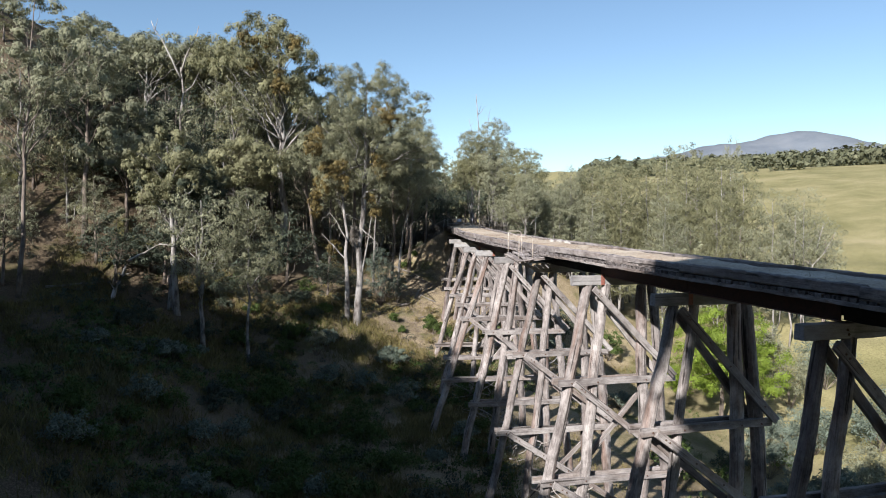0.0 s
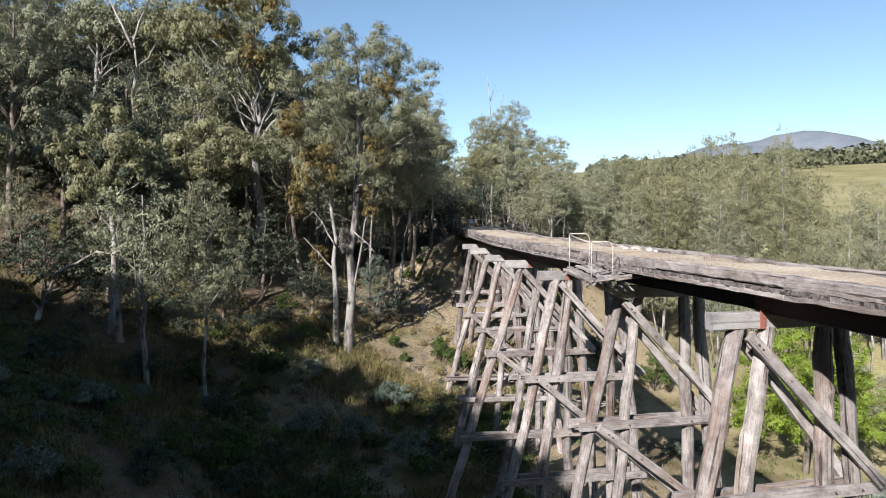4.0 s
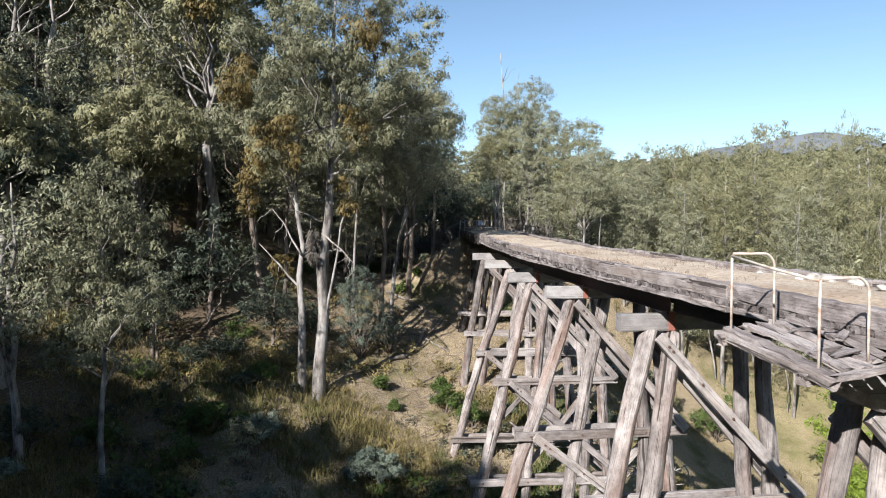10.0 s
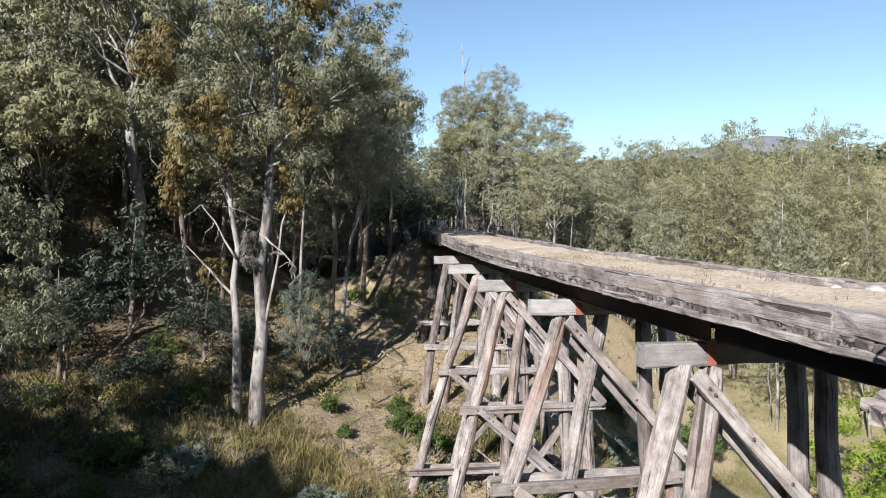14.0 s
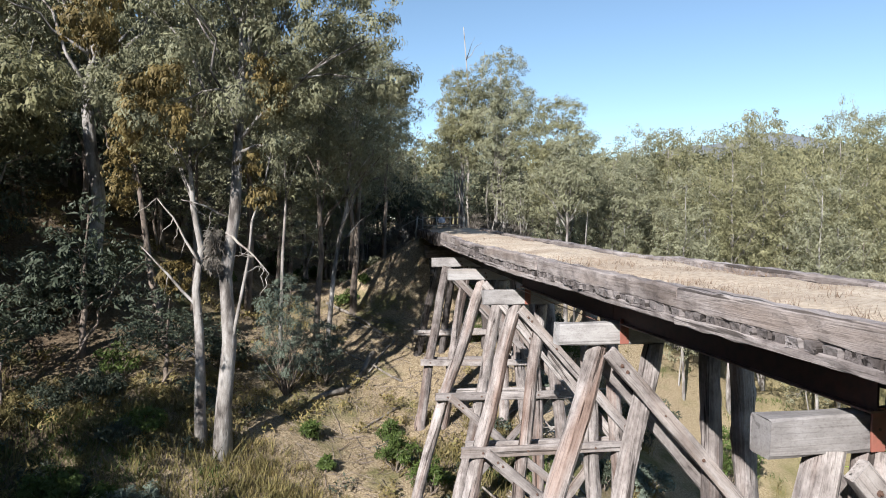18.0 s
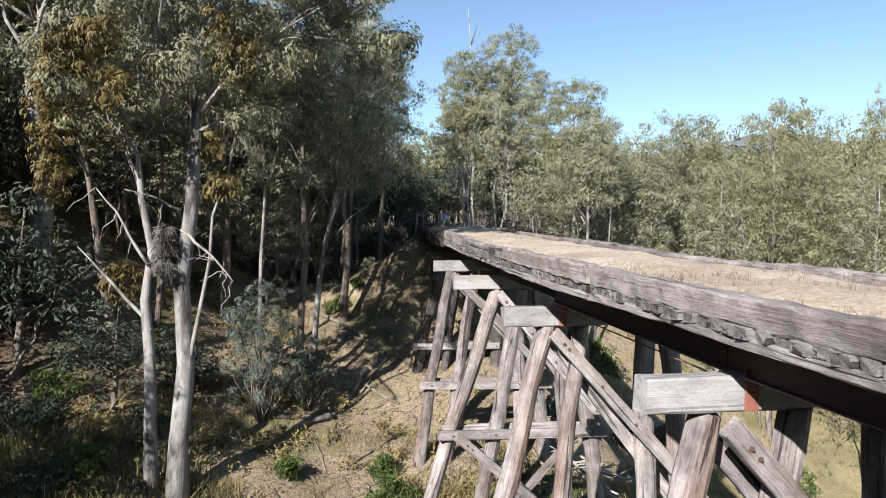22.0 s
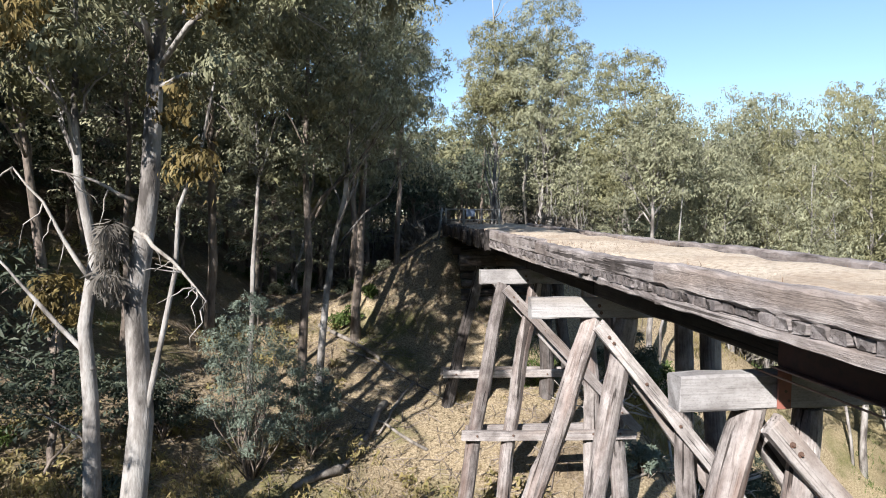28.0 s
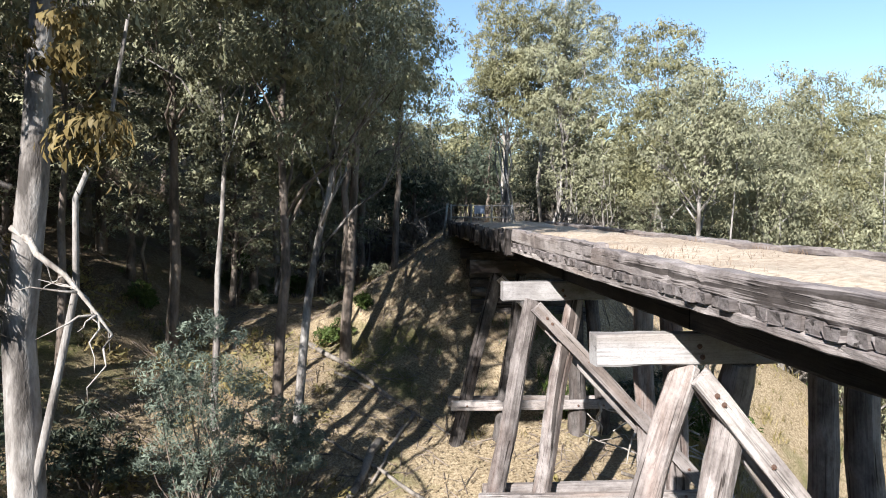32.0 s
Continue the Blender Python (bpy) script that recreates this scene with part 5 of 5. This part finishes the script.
# ---- dead trees and limbs ----
def dead_tree(at, label, stems, seed, name="dead_tree"):
    """stems: (start, end, radius) of the bare limbs."""
    rr = random.Random(seed)
    root = thing(name, pose(*at), label, "dead tree", "dead trees")
    for a, b_, r in stems:
        pts = bent(a, b_, 6, rr, 0.03)
        tubes = [(pts, [r * (1 - 0.7 * k / 6) for k in range(7)], 7)]
        for _ in range(4):
            k = rr.randint(2, 5)
            e = pts[k] + Vector((rr.uniform(-1, 1), rr.uniform(-1, 1), rr.uniform(0.2, 1.2))) * (Vector(b_) - Vector(a)).length * 0.16
            tubes.append((bent(pts[k], e, 3, rr, 0.08), [r * 0.35, r * 0.25, r * 0.15, 0.008], 4))
        part("limb", tubes_mesh("limb", tubes, M_DEAD), root)
    return root


dead_tree(gnd(5.2, 98.0), "bleached dead tree spires above the crowns", (((0, 0, -0.3), (-0.6, 0, 18.5), 0.12), ((0, 0, 8), (1.4, 0.5, 16.5), 0.06), ((0, 0, 9), (-1.6, 0, 15), 0.05)), 1)
dead_tree(gnd(-25.5, 68.0), "bleached forked dead tree among the gums", (((0, 0, -0.3), (0.2, 0, 14), 0.2), ((0.2, 0, 13), (-2.6, 0, 18.5), 0.11), ((0.2, 0, 13.5), (2.0, 0, 18), 0.1)), 2)
dead_tree(gnd(-27.5, 57.5), "pale broken trunk leaning over the slope", (((0, 0, -0.3), (1.6, 0, 3.2), 0.22), ((1.6, 0, 3.2), (4.2, 0, 4.6), 0.14), ((4.2, 0, 4.6), (5.6, 0.2, 4.4), 0.07)), 3, "leaning_dead_tree")
dead_tree(gnd(27.5, 80.0), "bleached dead limbs rising from the gum crowns", (((0, 0, 2), (-1.0, 0, 11.8), 0.11), ((-0.5, 0, 8), (-3.2, 0, 13.2), 0.09), ((0, 0, 8), (0.8, 0, 13.0), 0.07)), 4)
dead_tree(gnd(35.8, 72.0), "bleached dead limbs leaning out of the scrub", (((0, 0, -0.3), (0.4, 0, 13.6), 0.11), ((0.4, 0, 5), (4.6, 0, 11.8), 0.11), ((0.4, 0, 4.8), (3.4, 0, 12.8), 0.08)), 5)
dead_tree(gnd(34.5, 106.0), "pale bare branches over the far clump", (((0, 0, 4), (-1.5, 0, 15), 0.14), ((0, 0, 7), (2.5, 0, 14.5), 0.12)), 6)

# fallen logs and flood wood
def fallen(a, b_, r, seed, label="grey fallen branch lying on the slope"):
    rr = random.Random(seed)
    A, B = Vector(gnd(*a, r * 0.6)), Vector(gnd(*b_, r * 0.6))
    pts = []
    for k in range(9):
        p = A.lerp(B, k / 8)
        p.z = ground_at(p.x, p.y) + r * 0.7 + rr.uniform(0, 0.06)
        p.x += rr.uniform(-0.08, 0.08)
        pts.append(p)
    ob = new("fallen_branch", tubes_mesh("fallen_branch", [(pts, [r * (1 - 0.06 * k) for k in range(9)], 8)], M_LOG))
    return tagged(ob, label, "fallen branch", "fallen branches")


for k, (a, b_, r) in enumerate((((-5.2, 75.5), (-1.8, 72.0), 0.10), ((-2.2, 70.0), (-3.4, 66.5), 0.14), ((-3.4, 66.5), (-4.6, 65.3), 0.16), ((-1.2, 71.5), (-2.4, 68.5), 0.07), ((-0.8, 68), (-4.5, 70.5), 0.06), ((-31, 56), (-27, 57.5), 0.12), ((-33, 58), (-29, 60), 0.1),
                             ((-12, 50), (-10.5, 52.5), 0.08), ((2.0, 52.0), (5.0, 54.5), 0.12), ((1.5, 47), (4.5, 49.5), 0.1), ((2.5, 41), (6, 44), 0.13), ((3.5, 40), (7, 38), 0.09), ((4.5, 68.5), (8.0, 66.0), 0.05), ((3.8, 65.0), (7.2, 67.2), 0.06), ((5.5, 63.0), (6.8, 60.5), 0.05), ((-3.8, 73.5), (0.4, 70.2), 0.05), ((-0.6, 66.2), (-2.6, 64.0), 0.06))):
    fallen(a, b_, r, 600 + k)
for k, (x, yy) in enumerate(((3.0, 52.5), (3.6, 46.8), (4.4, 41.2), (5.8, 35.0), (6.2, 63.5), (8.0, 67.0), (9.5, 60.0), (5.2, 69.5), (4.2, 59.0))):
    rr = random.Random(640 + k)
    g = ground_at(x, yy)
    tubes = []
    for _ in range(26):
        c = Vector((rr.uniform(-1.6, 1.6), rr.uniform(-0.9, 0.9), rr.uniform(0, 1.1)))
        d = Vector((rr.uniform(-1, 1), rr.uniform(-0.5, 0.5), rr.uniform(-0.5, 0.6))) * rr.uniform(0.5, 1.5)
        r = rr.uniform(0.015, 0.05)
        tubes.append((bent(c - d, c + d, 4, rr, 0.08), [r, r, r * 0.8, r * 0.6, r * 0.3], 5))
    ob = new("driftwood_pile", tubes_mesh("driftwood_pile", tubes, M_DEAD))
    ob.matrix_basis = pose(x, yy, g)
    tagged(ob, "tangle of grey flood wood caught against the piles", "driftwood", kind="stuff")

# ---- shrubs ----
make_shrub(gnd(-4.2, 55.6), "silvery blue-green shrub on the sunlit bank", 1.5, 1.6, 9000, 701, M_WATTLE, 0.12)
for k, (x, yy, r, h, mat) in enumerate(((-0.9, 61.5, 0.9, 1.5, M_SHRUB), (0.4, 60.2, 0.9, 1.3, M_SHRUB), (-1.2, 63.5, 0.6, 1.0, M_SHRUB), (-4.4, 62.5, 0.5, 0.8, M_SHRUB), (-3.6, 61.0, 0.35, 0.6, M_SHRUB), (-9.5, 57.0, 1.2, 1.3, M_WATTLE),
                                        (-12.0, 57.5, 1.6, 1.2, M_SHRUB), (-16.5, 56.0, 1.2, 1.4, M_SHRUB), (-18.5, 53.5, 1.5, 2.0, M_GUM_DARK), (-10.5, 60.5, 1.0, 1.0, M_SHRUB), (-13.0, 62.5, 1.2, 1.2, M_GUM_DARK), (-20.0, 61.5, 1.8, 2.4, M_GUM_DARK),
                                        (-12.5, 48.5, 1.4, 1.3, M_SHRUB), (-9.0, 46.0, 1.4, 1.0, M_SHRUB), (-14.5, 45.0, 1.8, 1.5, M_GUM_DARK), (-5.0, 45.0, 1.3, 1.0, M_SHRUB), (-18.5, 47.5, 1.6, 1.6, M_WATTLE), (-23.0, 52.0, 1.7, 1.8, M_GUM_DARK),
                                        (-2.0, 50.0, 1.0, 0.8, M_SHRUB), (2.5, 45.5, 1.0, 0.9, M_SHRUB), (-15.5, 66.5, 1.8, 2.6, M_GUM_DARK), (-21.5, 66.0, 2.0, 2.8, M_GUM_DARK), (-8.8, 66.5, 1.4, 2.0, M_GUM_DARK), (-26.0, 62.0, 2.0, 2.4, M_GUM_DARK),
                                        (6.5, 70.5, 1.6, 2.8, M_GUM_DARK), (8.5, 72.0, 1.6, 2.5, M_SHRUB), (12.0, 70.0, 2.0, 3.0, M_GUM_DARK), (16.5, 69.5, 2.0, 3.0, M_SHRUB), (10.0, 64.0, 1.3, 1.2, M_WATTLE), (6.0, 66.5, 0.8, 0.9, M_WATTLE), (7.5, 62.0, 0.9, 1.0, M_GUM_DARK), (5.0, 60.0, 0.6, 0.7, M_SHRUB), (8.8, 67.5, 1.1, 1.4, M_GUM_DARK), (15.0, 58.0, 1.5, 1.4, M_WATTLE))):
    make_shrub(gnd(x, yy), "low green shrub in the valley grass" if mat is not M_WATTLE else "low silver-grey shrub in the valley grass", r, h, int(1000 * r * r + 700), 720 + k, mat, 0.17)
for k in range(34):
    x, yy = (rng.uniform(-12, -2.2), rng.uniform(74, 92)) if k < 24 else (rng.uniform(-20, -9), rng.uniform(55, 64))
    r = rng.uniform(0.3, 0.75) if k < 24 else rng.uniform(0.5, 1.2)
    make_shrub(gnd(x, yy), "low dusty green shrub on the wooded slope", r, r * rng.uniform(1.0, 1.9), int(700 * r + 500), 760 + k, rng.choice((M_GUM, M_GUM_DARK, M_SHRUB)), 0.17)

for k in range(46):
    x, yy = rng.uniform(-24, 3.5), rng.uniform(29, 54)
    if x < -0.6 * yy:
        continue
    r = rng.uniform(0.6, 1.7)
    make_shrub(gnd(x, yy), "rounded dark green bush in the shaded valley", r, r * rng.uniform(0.8, 1.5), int(600 * r + 300), 810 + k, rng.choice((M_GUM_DARK, M_SHRUB, M_WATTLE, M_SHRUB)), 0.2, stems=6)
for k in range(20):
    x, yy = rng.uniform(10, 27), rng.uniform(26, 52)
    if x < 4 + (64.3 - yy) ** 2 * 0.00276 + 3:
        x += 6
    r = rng.uniform(0.6, 1.6)
    make_shrub(gnd(x, yy), "grey-green bush in the grass beyond the bridge", r, r * rng.uniform(0.8, 1.5), int(600 * r + 300), 870 + k, rng.choice((M_GUM_DARK, M_SHRUB, M_WATTLE)), 0.2, stems=6)
for k in range(9):
    x, yy = rng.uniform(4.9, 9.0), rng.uniform(79, 84.5)
    gum(8, x, yy, ground_at(x, yy) + rng.uniform(5, 7.5), rng.uniform(0.7, 0.95), rng.uniform(0, 360))
for k, (x, yy, r, h) in enumerate(((2.2, 113.0, 2.0, 3.6), (4.6, 116.0, 2.2, 4.2), (0.4, 119.0, 2.4, 4.4), (3.0, 121.0, 2.4, 5.0), (6.8, 118.5, 2.2, 4.6))):
    make_shrub(gnd(x, yy), "dark leafy bush closing the end of the trail", r, h, 2600, 890 + k, M_GUM_DARK, 0.24, stems=6)
dead_tree(gnd(5.95, 88.2), "tall straight pale dead sapling beside the trail", (((0, 0, -0.3), (-0.3, 0, 9.5), 0.11),), 7)
make_shrub(gnd(6.6, 85.6), "yellowing dry bush beside the trail", 1.0, 2.2, 2600, 860, M_MISTLE, 0.15)

# ---- grass on the slopes ----
roots = []
for k in range(28000):
    x, yy = (rng.uniform(-18, 4), rng.uniform(45, 66)) if k % 5 < 2 else (rng.uniform(3, 12), rng.uniform(55, 77)) if k % 5 < 3 else (rng.uniform(-36, 26), rng.uniform(30, 80))
    if x < 2 and yy > 62 and k % 4:
        continue
    if math.sin(x * 0.7 + 2 * math.sin(yy * 0.3)) + math.sin(yy * 0.8 + x * 0.2) > 0.1:
        roots.append((x, yy, 0, rng.uniform(0.4, 1.2)))
arr = np.array(roots)
arr[:, 2] = ground_height(arr[:, 0], arr[:, 1])
pick = np.sin(arr[:, 0] * 0.4) + np.cos(arr[:, 1] * 0.33) > 0.5
tagged(new("dry_grass", blades_mesh("dry_grass", arr[~pick], M_DRY, 5, 8, 0.34, 0.13, 0.014)), "straw-coloured dry grass tufts on the slope", "grass", kind="stuff")
tagged(new("green_grass", blades_mesh("green_grass", arr[pick], M_SHRUB, 6, 8, 0.32, 0.13, 0.014)), "green grass tufts in the valley", "grass", kind="stuff")

gg = np.random.default_rng(41)
mx, my = gg.uniform(-34, 4, 26000), gg.uniform(25, 63, 26000)
keep = np.sin(mx * 0.55 + 1.5 * np.sin(my * 0.31)) + np.sin(my * 0.6 + mx * 0.25) + gg.normal(0, 0.5, 26000) > -0.1
arr = np.stack([mx, my, ground_height(mx, my), gg.uniform(0.5, 1.2, 26000)], 1)[keep]
tagged(new("meadow_grass", blades_mesh("meadow_grass", arr, M_MEADOW, 8, 5, 0.55, 0.2, 0.028)), "rough green and straw-coloured grass in the shaded valley", "grass", kind="stuff")

# low undergrowth over the valley floor
ug = np.random.default_rng(31)
for nm, mat, lab, cnt, boxu, ncl in (("undergrowth", M_SHRUB, "dense low green undergrowth and bracken on the valley floor", 64000, (-28, 4, 27, 56), 1100), ("dark_undergrowth", M_GUM_DARK, "low scrub on the valley floor, its leaves darkened for shade", 60000, (-32, 4, 25, 64), 800),
                                     ("bank_scrub", M_DRY, "straw-coloured dead scrub on the bank", 26000, (-24, 3, 50, 76), 520)):
    cl = []
    while len(cl) < ncl:
        x, yy = ug.uniform(boxu[0], boxu[1]), ug.uniform(boxu[2], boxu[3])
        if math.sin(x * 0.45 + 1.7 * math.sin(yy * 0.25)) + math.sin(yy * 0.5 - x * 0.15) + ug.normal(0, 0.6) > 0.2:
            rr = ug.uniform(0.2, 0.6)
            cl.append((x, yy, ground_at(x, yy) + rr * 0.35, rr, rr * ug.uniform(0.5, 0.9)))
    tagged(new(nm, leaves_mesh(nm, cl, cnt, 0.2, mat, 32, -0.3, 0.32)), lab, "undergrowth", kind="stuff")

# bare twiggy scrub round the far end of the bridge
cl = []
while len(cl) < 420:
    x, yy = ug.uniform(-7, 20), ug.uniform(79, 116)
    if abs(x - 2.65 - 0.0435 * (yy - 78)) > 2.6 and (x > 5 or yy > 86):
        rr = ug.uniform(0.4, 1.2)
        cl.append((x, yy, ground_at(x, yy) + rr * 0.7, rr, rr * ug.uniform(0.8, 1.4)))
tagged(new("twiggy_scrub", leaves_mesh("twiggy_scrub", cl, 30000, 0.75, M_DEADTWIG, 33, -0.45, 0.05)), "bare brown twiggy scrub beside the trail", "scrub", kind="stuff")

# fallen leaves and bark flakes
lit = 30000
fx = np.where(ug.random(lit) < 0.7, ug.uniform(-13, 5, lit), ug.uniform(-34, 20, lit))
fy = np.where(fx > -13, ug.uniform(48, 84, lit), ug.uniform(40, 76, lit))
fa, fl = ug.uniform(0, 6.283, lit), ug.uniform(0.03, 0.10, lit)
fverts = []
for da, k in ((0, 1.0), (2.3, 0.5), (3.9, 0.5)):
    vx, vy = fx + np.cos(fa + da) * fl * k, fy + np.sin(fa + da) * fl * k
    fverts.append(np.stack([vx, vy, ground_height(vx, vy) + 0.03 + ug.uniform(0, 0.06, lit)], 1))
fverts = np.stack(fverts, 1).reshape(-1, 3)
tagged(new("fallen_leaves", mesh_from("fallen_leaves", fverts.tolist(), np.arange(lit * 3).reshape(-1, 3).tolist(), M_LITTER)), "brown and straw-coloured fallen leaves on the slope", "leaf litter", kind="stuff")

# sticks, bark strips and fallen twigs on the forest floor
sv, sf = [], []
for k in range(7000):
    x, yy = (rng.uniform(-10, 11), rng.uniform(54, 82)) if k % 3 else (rng.uniform(-40, 8), rng.uniform(42, 80))
    g = ground_at(x, yy)
    L, a, w = rng.uniform(0.15, 0.9) ** 1.3 * 1.2, rng.uniform(0, 6.28), rng.uniform(0.006, 0.022)
    d = Vector((math.cos(a) * L, math.sin(a) * L, 0))
    o = Vector((x, yy, g + 0.02))
    e = o + d
    e.z = ground_at(e.x, e.y) + rng.uniform(0.01, 0.12)
    n_ = Vector((-math.sin(a), math.cos(a), 0)) * w
    b0 = len(sv)
    sv += [o - n_, o + n_, o + Vector((0, 0, 1.6 * w)), e - n_ * 0.5, e + n_ * 0.5, e + Vector((0, 0, 0.8 * w))]
    sf += [(b0, b0 + 3, b0 + 5, b0 + 2), (b0 + 1, b0 + 2, b0 + 5, b0 + 4), (b0, b0 + 1, b0 + 4, b0 + 3)]
tagged(new("forest_litter", mesh_from("forest_litter", sv, sf, M_BARK_DARK)), "grey sticks and bark strips littering the slope", "litter", kind="stuff")

# ---- woodland on the far ridge ----
cl, gg = [], np.random.default_rng(9)
for k in range(900):
    d, a = gg.uniform(330, 720), gg.uniform(0.2, 0.75)
    x, yy = d * math.sin(a), d * math.cos(a)
    if gg.random() < 0.55 + 0.45 * math.sin(x * 0.05 + yy * 0.03) or d > 430:
        r = gg.uniform(3, 5.5)
        cl.append((x, yy, ground_at(x, yy) + r * 0.8, r, r * 0.9))
tagged(new("far_woodland", leaves_mesh("far_woodland", cl, 45000, 2.6, M_FARWOOD, 10, 0.3, 0.6)), "open woodland scattered over the far ridge", "woodland", kind="stuff")

# ---- deck planks, one by one ----
rng = random.Random(5)
PLANK = [beam_mesh(3.15, 0.195, 0.108, M_PLANK, rng, 0.006, 0.01, 0.6, 0.01, 0.02) for _ in range(9)]
rest = []
yy = Y1 - 0.1
while yy > Y0:
    a, b_ = on_bridge(yy, -1.595 + rng.uniform(-0.02, 0.05), 0.664 + rng.uniform(-0.008, 0.008)), on_bridge(yy, 1.54, 0.66)
    m = span(a, b_)
    if yy > 13:
        part("deck_plank", rng.choice(PLANK), deck, m)
    else:
        rest.append(m)
    yy -= 0.23 + rng.uniform(0, 0.02)
V, F = [], []
for k, m in enumerate(rest):
    me = PLANK[k % 7]
    o = len(V)
    V += [m @ v.co for v in me.vertices]
    F += [tuple(i + o for i in p.vertices) for p in me.polygons]
tagged(part("deck_planks", mesh_from("deck_planks", V, F, M_KERB), deck), kind="stuff")
